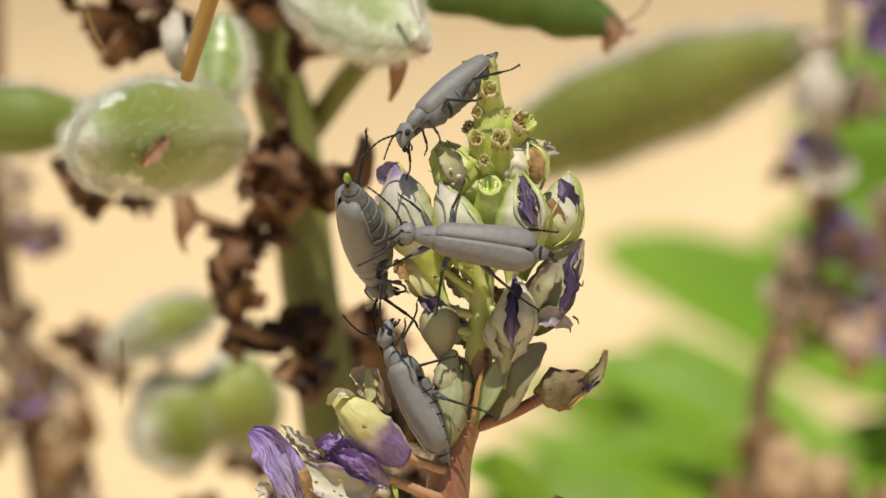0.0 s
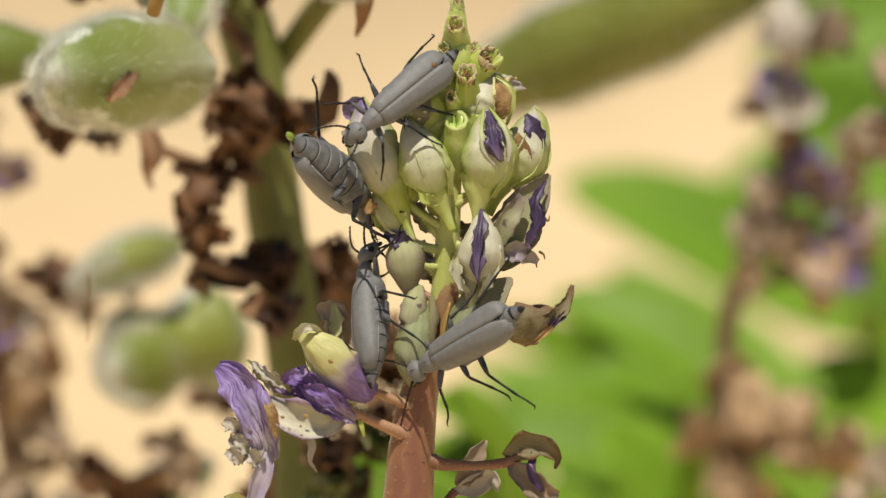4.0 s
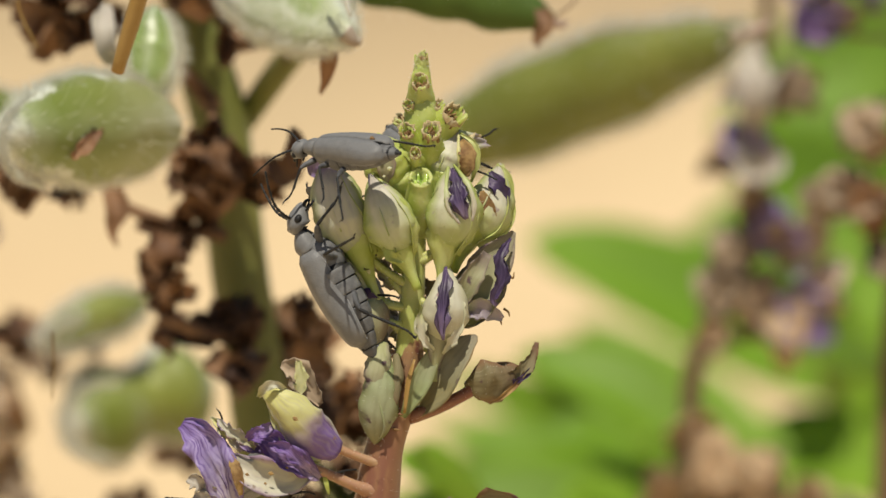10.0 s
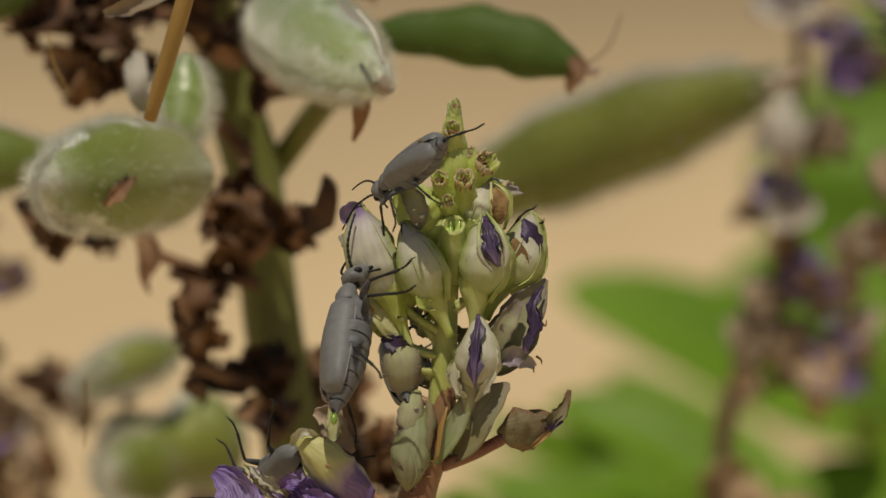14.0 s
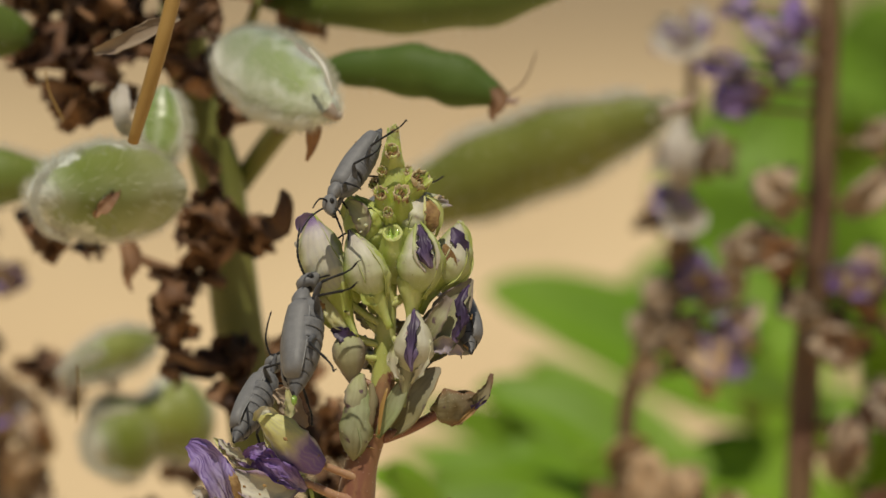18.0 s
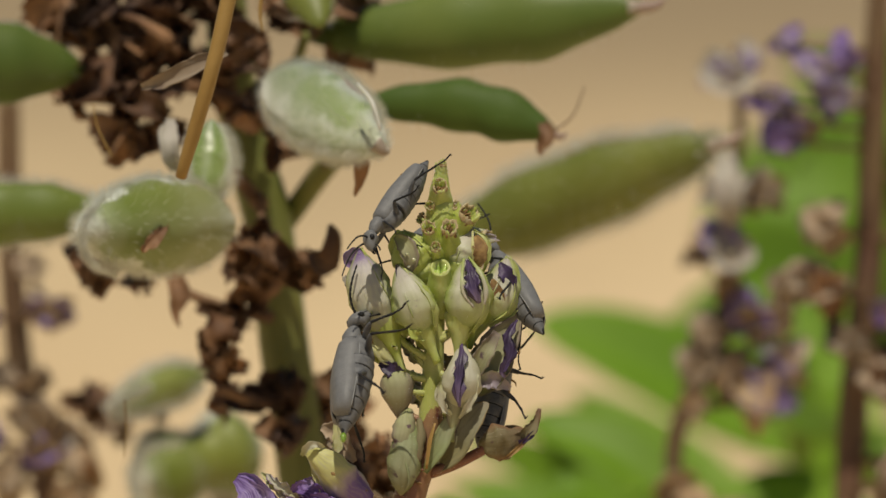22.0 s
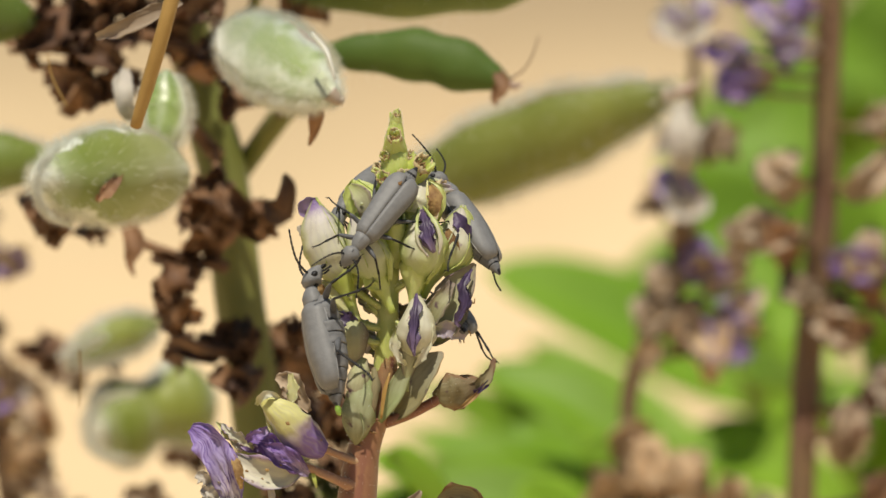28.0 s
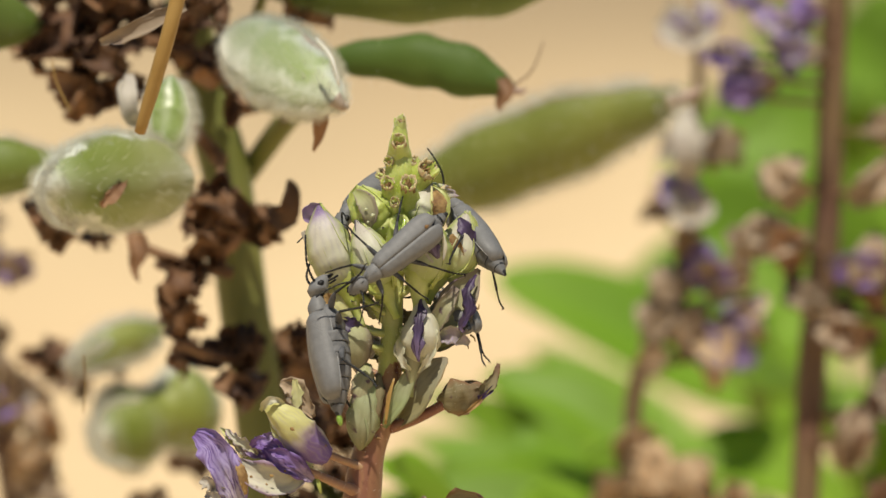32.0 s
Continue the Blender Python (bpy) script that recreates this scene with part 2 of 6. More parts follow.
PALE_BUD = petal_skin("pale_bud_skin", [(0.0, (0.46, 0.48, 0.20)), (0.3, (0.62, 0.60, 0.44)), (0.7, (0.68, 0.66, 0.54)), (1.0, (0.66, 0.64, 0.40))], edge=(0.60, 0.58, 0.40), vein=(0.50, 0.46, 0.36), vein_count=5, vein_share=0.3, specks=((0.34, 0.22, 0.24), 0.66))
SAND = material("sand", (0.61, 0.438, 0.25), (0.76, 0.582, 0.347), 16.0, 0.95, 0.3, 500.0, spots=((0.30, 0.22, 0.14), 60.0, 0.66))
STEM_RED = material("stem_red", (0.205, 0.080, 0.050), (0.255, 0.135, 0.068), 260.0, 0.55, 0.25, 5000.0, spots=((0.18, 0.075, 0.045), 900.0, 0.62), sub=0.1, sheen=0.2)
PINK_STALK = material("pink_stalk", (0.34, 0.17, 0.10), (0.42, 0.27, 0.15), 300.0, 0.55, 0.25, 5000.0, sub=0.2, sheen=0.2)
STEM_GREEN = material("stem_green", (0.40, 0.44, 0.12), (0.53, 0.53, 0.21), 500.0, 0.55, 0.25, 5000.0, sub=0.2, sheen=0.2)
LIME = material("lime_calyx", (0.46, 0.54, 0.10), (0.64, 0.69, 0.27), 420.0, 0.40, 0.4, 4000.0, sub=0.2, through_light=0.25)
SAP = material("clear_sap", (0.50, 0.54, 0.30), (0.60, 0.62, 0.42), 900.0, 0.06, 0.1, 3000.0, sub=0.3, gloss=0.7)
LIME_WET = material("bright_green_core", (0.28, 0.44, 0.055), (0.40, 0.53, 0.13), 900.0, 0.15, 0.2, 3000.0, sub=0.3)
CREAM = material("cream_petal", (0.58, 0.56, 0.43), (0.47, 0.49, 0.30), 210.0, 0.55, 0.5, 3000.0, spots=((0.40, 0.34, 0.37), 300.0, 0.57), sub=0.2, through_light=0.2)
YELLOW = material("yellow_petal", (0.72, 0.70, 0.30), (0.62, 0.62, 0.34), 300.0, 0.5, 0.4, 2500.0, sub=0.2, through_light=0.25)
PURPLE = material("purple_petal", (0.16, 0.085, 0.28), (0.34, 0.23, 0.46), 500.0, 0.5, 0.5, 3500.0, spots=((0.13, 0.06, 0.22), 700.0, 0.6), sub=0.15, through_light=0.25)
DARK_PURPLE = material("dark_purple", (0.026, 0.016, 0.042), (0.09, 0.052, 0.14), 600.0, 0.5, 0.5, 3500.0, through_light=0.1)
BROWN = material("brown_rim", (0.16, 0.08, 0.03), (0.38, 0.25, 0.10), 1100.0, 0.85, 0.7, 4000.0)
LILAC = material("lilac_white", (0.40, 0.33, 0.48), (0.58, 0.52, 0.58), 300.0, 0.6, 0.5, 2500.0, spots=((0.26, 0.20, 0.22), 400.0, 0.64), through_light=0.25)
FRAYED = material("frayed_rim", (0.55, 0.47, 0.29), (0.36, 0.25, 0.11), 1200.0, 0.85, 0.7, 4000.0)
WHITE = material("pale_shrivelled", (0.62, 0.58, 0.50), (0.50, 0.44, 0.38), 400.0, 0.6, 0.5, 3000.0, through_light=0.25)
ASH = material("ash_hair", (0.146, 0.147, 0.150), (0.198, 0.198, 0.200), 1600.0, 0.5, 0.35, 8000.0, gloss=0.3, span=(0.2, 0.8))
ASH_PALE = material("ash_margin", (0.24, 0.245, 0.25), (0.30, 0.30, 0.305), 900.0, 0.5, 0.4, 13000.0, gloss=0.3)
ASH_DARK = material("ash_belly", (0.105, 0.106, 0.110), (0.168, 0.169, 0.173), 1500.0, 0.55, 0.5, 8000.0, gloss=0.3)
BLACK = material("black_horn", (0.006, 0.006, 0.007), (0.018, 0.018, 0.02), 2000.0, 0.5, 0.3, 9000.0, gloss=0.3)
SHANK = material("thigh_hair", (0.045, 0.046, 0.05), (0.125, 0.128, 0.138), 1500.0, 0.6, 0.4, 12000.0, gloss=0.3)
LEG = material("leg_horn", (0.008, 0.008, 0.009), (0.03, 0.03, 0.032), 2200.0, 0.55, 0.4, 12000.0, gloss=0.25)
DROP = material("green_droplet", (0.17, 0.28, 0.04), (0.26, 0.36, 0.08), 900.0, 0.2, 0.2, 3000.0, sub=0.3)
POD = material("pod_green", (0.085, 0.13, 0.018), (0.145, 0.185, 0.035), 60.0, 0.5, 0.2, 900.0, sheen=0.5, per=0.12)
# Pod green lowered so that the colour itself carries the pod's shade.
POD_SHADED = material("pod_shaded", (0.047, 0.088, 0.014), (0.08, 0.128, 0.022), 90.0, 0.62, 0.3, 1500.0, gloss=0.25)
POD_OLIVE = material("pod_olive", (0.12, 0.145, 0.022), (0.185, 0.205, 0.04), 90.0, 0.5, 0.3, 1500.0, sheen=0.3)
POD_SUTURE = material("pod_suture", (0.42, 0.40, 0.30), (0.34, 0.24, 0.20), 200.0, 0.7, 0.4, 1500.0, sheen=0.4)
POD_SEAM = material("pod_seam", (0.24, 0.17, 0.12), (0.36, 0.33, 0.22), 240.0, 0.7, 0.4, 1500.0, sheen=0.5)
HAIRS = material("pod_hairs", (0.88, 0.88, 0.83), (0.80, 0.80, 0.73), 400.0, 0.6, through_light=0.5)
STALK = material("pod_stalk", (0.13, 0.145, 0.028), (0.19, 0.19, 0.045), 120.0, 0.6, 0.3, 2500.0, spots=((0.14, 0.08, 0.04), 160.0, 0.62), sheen=0.2)
DRY_BROWN = material("dry_brown", (0.105, 0.049, 0.024), (0.31, 0.165, 0.080), 170.0, 0.7, 0.9, 1500.0, spots=((0.075, 0.038, 0.025), 200.0, 0.60), per=0.3, through_light=0.1)
# Straw tone lowered to carry the shadow lying partly over the straw.
STRAW = material("straw", (0.30, 0.175, 0.04), (0.37, 0.23, 0.07), 200.0, 0.55, 0.3, 2000.0)
LEAF = material("leaf_green", (0.145, 0.29, 0.014), (0.26, 0.42, 0.05), 18.0, 0.5, 0.3, 600.0, per=0.25, through_light=0.35, gloss=0.35)
LEAF_BRIGHT = material("leaf_bright", (0.165, 0.325, 0.013), (0.29, 0.45, 0.055), 16.0, 0.5, 0.3, 600.0, per=0.25, through_light=0.35, gloss=0.35)
TAN = material("tan_flower", (0.54, 0.38, 0.23), (0.68, 0.52, 0.34), 160.0, 0.8, 0.4, 1200.0, per=0.2, through_light=0.4)
RED_STALK = material("red_stalk", (0.14, 0.066, 0.044), (0.185, 0.12, 0.055), 60.0, 0.6, 0.3, 2500.0)
FADED = material("faded_flower", (0.36, 0.26, 0.17), (0.53, 0.42, 0.31), 160.0, 0.8, 0.4, 1200.0, spots=((0.19, 0.12, 0.13), 180.0, 0.62), per=0.35, through_light=0.2)
MAUVE = material("mauve_flower", (0.26, 0.16, 0.42), (0.44, 0.34, 0.58), 200.0, 0.6, 0.3, 1200.0, per=0.25, through_light=0.3)


def far_tone(m):
    """Further off the bright sand's colour turns to a darker brown, along an uneven edge."""
    n, link = m.node_tree.nodes, m.node_tree.links.new
    b = n["Principled BSDF"]
    old = b.inputs["Base Color"].links[0].from_socket
    co, sep, nz, add, ramp, mix = (n.new(k) for k in ("ShaderNodeTexCoord", "ShaderNodeSeparateXYZ", "ShaderNodeTexNoise", "ShaderNodeMath", "ShaderNodeMapRange", "ShaderNodeMix"))
    nz.inputs["Scale"].default_value, nz.inputs["Detail"].default_value = 8.6, 3
    link(co.outputs["Object"], sep.inputs[0])
    link(co.outputs["Object"], nz.inputs["Vector"])
    add.operation = "MULTIPLY_ADD"
    add.inputs[1].default_value = 0.45
    link(nz.outputs["Fac"], add.inputs[0])
    link(sep.outputs["Y"], add.inputs[2])
    ramp.inputs["From Min"].default_value, ramp.inputs["From Max"].default_value = 3.24, 3.55
    link(add.outputs[0], ramp.inputs["Value"])
    mix.data_type = "RGBA"
    link(ramp.outputs[0], mix.inputs["Factor"])
    link(old, mix.inputs["A"])
    mix.inputs["B"].default_value = (0.30, 0.22, 0.128, 1)
    link(mix.outputs["Result"], b.inputs["Base Color"])


far_tone(SAND)


# ---- mesh tools ----
def smooth_line(points, n):
    """n places on a smooth line through the points (tuples of equal length)."""
    p = [np.array(q, float) for q in points]
    if len(p) == 2:
        return [p[0] + (p[1] - p[0]) * (i / (n - 1)) for i in range(n)]
    p = [2 * p[0] - p[1]] + p + [2 * p[-1] - p[-2]]
    out = []
    for i in range(n):
        f = i / (n - 1) * (len(p) - 3)
        k = min(int(f), len(p) - 4)
        s = f - k
        a, b, c, d = p[k:k + 4]
        out.append(0.5 * (2 * b + (c - a) * s + (2 * a - 5 * b + 4 * c - d) * s * s + (3 * b - a - 3 * c + d) * s ** 3))
    return out


def part(name, bm, mat, parent, label="", smooth=True):
    """One mesh object under a thing or a part."""
    me = bpy.data.meshes.new(name)
    bmesh.ops.recalc_face_normals(bm, faces=bm.faces)
    bm.to_mesh(me)
    bm.free()
    if smooth:
        for f in me.polygons:
            f.use_smooth = True
    for m in (mat if isinstance(mat, (list, tuple)) else [mat]):
        me.materials.append(m)
    ob = new(name, me)
    ob.parent = parent
    if label:
        tagged(ob, label)
    return ob


def frame_at(tangent, hint):
    t = tangent.normalized()
    side = t.cross(hint)
    if side.length < 1e-6:
        side = t.orthogonal()
    side.normalize()
    return t, side, side.cross(t).normalized()


def add_tube(bm, line, radii, seg=10, hint=(0, -1, 0.2), flat=1.0, rough=0.0, seed=0.0, rough_scale=1.0):
    """A closed tube round a line of Vectors; flat: its depth along hint as a share of its breadth; rough: uneven by that share."""
    hint = Vector(hint)
    rings = []
    lay = bm.loops.layers.uv.verify()
    for i, c in enumerate(line):
        t = line[min(i + 1, len(line) - 1)] - line[max(i - 1, 0)]
        if t.length < 1e-9:
            t = Vector((0, 0, 1))
        t, side, top = frame_at(t, hint)
        r = radii[i]
        ring = []
        for k in range(seg):
            a = 2 * math.pi * k / seg
            q = 1.0
            if rough:
                q += rough * noise.noise(Vector((i * 0.35 * rough_scale + seed * 7.1, math.cos(a) * 1.3 * rough_scale, math.sin(a) * 1.3 * rough_scale + seed)))
            ring.append(bm.verts.new(c + (side * math.cos(a) + top * (math.sin(a) * flat)) * (r * q)))
        rings.append(ring)
    last = len(rings) - 1
    for i, (a, b) in enumerate(zip(rings, rings[1:])):
        for k in range(seg):
            j = (k + 1) % seg
            face = bm.faces.new((a[k], a[j], b[j], b[k]))
            for loop, (s, q) in zip(face.loops, ((i, k), (i, j), (i + 1, j), (i + 1, k))):
                loop[lay].uv = (s / last, 0.5 + 0.5 * math.cos(2 * math.pi * q / seg))
    bm.faces.new(list(reversed(rings[0])))
    for loop in bm.faces.new(rings[-1]).loops:
        loop[lay].uv = (1, 0.5)
    return bm


def add_lathe(bm, a, b, profile, seg=14, rough=0.0, seed=0.0, hint=(0, -1, 0.2), flat=1.0, lean=0.0):
    """A turned body round the axis a to b; profile: (share of the axis, radius); it may run back inside itself, as a cup does."""
    ax, side, top = frame_at(b - a, Vector(hint))
    length = (b - a).length
    rings = []
    for i, (s, r) in enumerate(profile):
        ring = []
        for k in range(seg):
            g = 2 * math.pi * k / seg
            q = 1 + rough * noise.noise(Vector((math.cos(g) * 1.4 + seed * 3.7, math.sin(g) * 1.4, s * 2.0 + seed)))
            h = s * length * (1 + (rough * 1.6 * noise.noise(Vector((math.cos(g) * 2.5 + seed, math.sin(g) * 2.5, seed * 2))) if s > 0.8 else 0)) - lean * r * math.sin(g) * (1 if s > 0.6 else 0)
            ring.append(bm.verts.new(a + ax * h + (side * math.cos(g) + top * math.sin(g) * flat) * (r * q)))
        rings.append(ring)
    for p, q in zip(rings, rings[1:]):
        for k in range(seg):
            bm.faces.new((p[k], p[(k + 1) % seg], q[(k + 1) % seg], q[k]))
    bm.faces.new(list(reversed(rings[0])))
    bm.faces.new(rings[-1])
    return bm


def swell(i, n, front=0.25, power=0.5):
    """A bulb's profile: 0 at both ends, thickest at the share front of its length."""
    s = i / (n - 1)
    if power > 1:  # pointed
        return max(0.04, math.sin(min(s / front, 1) * math.pi / 2) ** 0.75 if s < front else 1 - ((s - front) / (1 - front)) ** power)
    u = s / front if s < front else (1 - s) / (1 - front)
    return max(0.04, math.sin(min(u, 1) * math.pi / 2)) ** (power * 2)


class Kit:
    """Builds parts of one thing from plan places; meshes are kept relative to the thing's base."""

    def __init__(self, thing):
        self.thing, self.base = thing, thing.location.copy()

    def at(self, p):
        return plan(p[0], p[1], p[2] if len(p) > 2 else 0.0) - self.base

    def size(self, p, r):
        return r / 24000 * (D1 + (p[2] if len(p) > 2 else 0.0)) / D1

    def tube(self, name, pts, mat, n=None, seg=10, flat=1.0, rough=0.0, parent=None, label="", hint=(0, -1, 0.2), seed=0.0):
        """pts: (x, y, depth, radius)."""
        n = n or max(4, 4 * len(pts))
        line = smooth_line(pts, n)
        bm = bmesh.new()
        add_tube(bm, [self.at(q) for q in line], [max(1e-6, self.size(q, q[3])) for q in line], seg, hint, flat, rough, seed)
        return part(name, bm, mat, parent or self.thing, label)

    def bulb(self, name, a, b, r, mat, front=0.4, power=0.5, bend=(0, 0, 0), n=14, seg=14, flat=1.0, rough=0.06, parent=None, label="", hint=(0, -1, 0.2), seed=0.0):
        """A bulging body from a to b (x, y, depth), r wide in plan units."""
        mid = tuple((a[k] + b[k]) / 2 + bend[k] for k in range(3))
        line = smooth_line([a, mid, b], n)
        bm = bmesh.new()
        add_tube(bm, [self.at(q) for q in line], [self.size(q, r * swell(i, n, front, power)) for i, q in enumerate(line)], seg, hint, flat, rough, seed)
        return part(name, bm, mat, parent or self.thing, label)

    def petal(self, name, pts, mat, cup=0.5, hint=(0, -1, 0.2), ruffle=0.0, seed=0.0, nu=14, nv=9, thick=1.6, parent=None, label="", ragged=0.0, twist=0.0, fold=0.0, veins=0.0):
        """A thin curved blade along pts (x, y, depth, half width); cup bends its edges up along hint, ruffle waves them."""
        line = smooth_line(pts, nu)
        bm = bmesh.new()
        add_blade(bm, [self.at(q) for q in line], [self.size(q, max(0.5, q[3])) for q in line], self.size(pts[0], thick), hint, cup, ruffle, seed, nv, ragged, twist, fold, veins)
        return part(name, bm, mat, parent or self.thing, label)


def add_blade(bm, line, widths, thick, hint, cup=0.5, ruffle=0.0, seed=0.0, nv=9, ragged=0.0, twist=0.0, fold=0.0, veins=0.0):
    hint = Vector(hint)
    lay = bm.loops.layers.uv.verify()
    grid = []
    for i, c in enumerate(line):
        t = line[min(i + 1, len(line) - 1)] - line[max(i - 1, 0)]
        t, side, top = frame_at(t, hint)
        s = i / (len(line) - 1)
        if twist:
            rot = Matrix.Rotation(twist * s, 3, t)
            side, top = rot @ side, rot @ top
        w = widths[i]
        row = []
        for k in range(nv):
            v = 2 * k / (nv - 1) - 1
            wv = w * (1 + ragged * abs(v) * noise.noise(Vector((s * 9 + seed, v * 2, seed * 3))))
            ang = v * cup * 1.3
            if cup > 0.02:
                rr = wv / (cup * 1.3)
                x, z = math.sin(ang) * rr, (1 - math.cos(ang)) * rr
            else:
                x, z = v * wv, 0.0
            z += abs(v) * fold * w + veins * w * math.cos(v * 9.5)
            z += ruffle * w * abs(v) ** 1.3 * noise.noise(Vector((s * 6 + seed, v * 2.0, seed)))
            z += 0.16 * ruffle * w * noise.noise(Vector((s * 15 + seed, v * 5.0, seed * 2)))
            x += 0.3 * ruffle * w * noise.noise(Vector((s * 5 + seed + 9, v * 3.0, seed)))
            row.append((c + side * x + top * z, top))
        grid.append(row)
    up = [[bm.verts.new(p + t * thick / 2) for p, t in row] for row in grid]
    lo = [[bm.verts.new(p - t * thick / 2) for p, t in row] for row in grid]
    n, m = len(grid), nv
    for i in range(n - 1):
        for k in range(m - 1):
            one = bm.faces.new((up[i][k], up[i][k + 1], up[i + 1][k + 1], up[i + 1][k]))
            two = bm.faces.new((lo[i][k], lo[i][k + 1], lo[i + 1][k + 1], lo[i + 1][k]))
            for face in (one, two):
                for loop, (p, q) in zip(face.loops, ((i, k), (i, k + 1), (i + 1, k + 1), (i + 1, k))):
                    loop[lay].uv = (p / (n - 1), q / (m - 1))
    for i in range(n - 1):
        bm.faces.new((up[i][0], up[i + 1][0], lo[i + 1][0], lo[i][0]))
        bm.faces.new((up[i][m - 1], lo[i][m - 1], lo[i + 1][m - 1], up[i + 1][m - 1]))
    for k in range(m - 1):
        bm.faces.new((up[0][k], lo[0][k], lo[0][k + 1], up[0][k + 1]))
        bm.faces.new((up[n - 1][k], up[n - 1][k + 1], lo[n - 1][k + 1], lo[n - 1][k]))
    return bm


def thing_at(name, x, y, w, label, category, group="", kind="", on_ground=True):
    ob = new(name)
    p = plan(x, y, w)
    ob.location = (p.x, p.y, 0.0) if on_ground else p
    tagged(ob, label, category, group, kind)
    return ob, Kit(ob)


# ---- ground ----
def ground():
    bm = bmesh.new()
    xs = [-60, -20, -8, -4] + [-3 + 0.1 * i for i in range(61)] + [4, 8, 20, 60]
    ys = [-60, -20, -6, -2] + [-1 + 0.1 * i for i in range(71)] + [7, 10, 20, 60]
    rows = []
    for y in ys:
        rows.append([bm.verts.new((x, y, 0.0 + (0.03 * noise.noise(Vector((x * 1.7, y * 1.7, 0))) - 0.03 if abs(x) < 6 and abs(y) < 8 else -0.03))) for x in xs])
    for a, b in zip(rows, rows[1:]):
        for i in range(len(xs) - 1):
            bm.faces.new((a[i], a[i + 1], b[i + 1], b[i]))
    me = bpy.data.meshes.new("ground")
    bm.to_mesh(me)
    bm.free()
    me.materials.append(SAND)
    for f in me.polygons:
        f.use_smooth = True
    tagged(new("ground", me), "bright dry sandy ground in full sun", "ground", kind="structure")


ground()


def stem_to_ground(kit, name, p, r, mat, lean=(0.0, 0.0), label=""):
    """The rest of a stem, from a plan place down into the soil."""
    top = kit.at(p)
    foot = Vector((top.x + lean[0], top.y + lean[1], -0.04))
    line = [top.lerp(foot, i / 9) + Vector((0.004 * math.sin(i * 0.9) * min(i, 2) / 2, 0, 0)) for i in range(10)]
    bm = bmesh.new()
    rr = kit.size(p, r)
    add_tube(bm, line, [rr * (1 + 0.05 * i) for i in range(10)], 12, (0, -1, 0.2), 1.0, 0.06, 3.0)
    return part(name, bm, mat, kit.thing, label)


# ---- the flower spike in focus ----
spike, K = thing_at("lupine_flower_spike", 780, 1090, 0, "half-eaten lupine flower spike with green buds on a reddish stem", "flower")


def spent_floret(a, b, r, seed, wet=False, pale=False, lean=0.35):
    """A short green calyx whose flower has been bitten off: an open cup with a thin frayed rim."""
    pa, pb, rr = K.at(a), K.at(b), K.size(b, r)
    bm = bmesh.new()
    add_lathe(bm, pa, pb, [(-0.35, rr * 1.2), (0, rr * 1.42), (0.25, rr * 1.40), (0.5, rr * 1.26), (0.75, rr * 1.04), (0.92, rr * 0.88), (1.0, rr * 0.80), (0.98, rr * 0.66), (0.85, rr * 0.56), (0.72, rr * 0.42), (0.68, rr * 0.2)], 20, 0.10 if wet else 0.28, seed, lean=lean)
    body = part("calyx", bm, CREAM if pale else LIME, spike)
    rnd = random.Random(int(seed * 100))
    ax, side, top = frame_at(pb - pa, Vector((0, -1, 0.2)))
    bm = bmesh.new()
    if wet:
        add_lathe(bm, pa, pb, [(0.6, rr * 0.66), (0.82, rr * 0.68), (0.88, rr * 0.52), (0.82, rr * 0.28), (0.78, rr * 0.05)], 16, 0.3, seed + 1, lean=lean)
    else:
        for k in range(17):
            g, q = rnd.uniform(0, 6.28), rr * rnd.uniform(0.1, 0.85)
            c = pa.lerp(pb, 0.78) + (side * math.cos(g) + top * math.sin(g)) * q
            add_tube(bm, [c, c + ax * rr * 0.3, c + ax * rr * rnd.uniform(0.4, 1.0) + side * rr * rnd.uniform(-.3, .3)], [rr * 0.2, rr * rnd.uniform(0.12, 0.26), rr * 0.05], 6, rough=0.5, seed=seed + k)
    part("wet_core" if wet else "bitten_core", bm, LIME_WET if wet else BROWN, body, "wet bright green bitten core" if wet else "brown bitten core")
    # the rim, a thin collar of uneven height
    bm, seg = bmesh.new(), 30
    rings = [[], [], [], []]
    for k in range(seg):
        g = 2 * math.pi * k / seg
        o = side * math.cos(g) + top * math.sin(g)
        hi = 0.02 + (0.05 if wet else 0.46) * (0.5 + noise.noise(Vector((math.cos(g) * 3.3 + seed, math.sin(g) * 3.3, seed))) + 0.5 * noise.noise(Vector((math.cos(g) * 9 + seed, math.sin(g) * 9, 3))))
        out = 0.86 + (0.10 if wet else 0.40) * noise.noise(Vector((math.cos(g) * 4 + seed, math.sin(g) * 4, 7.0)))
        c = pb - ax * (lean * rr * 0.9 * math.sin(g))
        for ring, (q, h) in zip(rings, ((0.92, -0.2), (out + 0.10, hi), (out - 0.12, hi), (0.68, -0.2)) if wet else ((0.90, -0.16), (out + 0.05, hi), (out - 0.09, hi), (0.70, -0.18))):
            ring.append(bm.verts.new(c + o * rr * q + ax * rr * h))
    for p, q in zip(rings, rings[1:]):
        for k in range(seg):
            bm.faces.new((p[k], p[(k + 1) % seg], q[(k + 1) % seg], q[k]))
    part("frayed_rim", bm, LIME if wet else FRAYED, body, "pale green rim" if wet else "frayed dry rim")
    return body


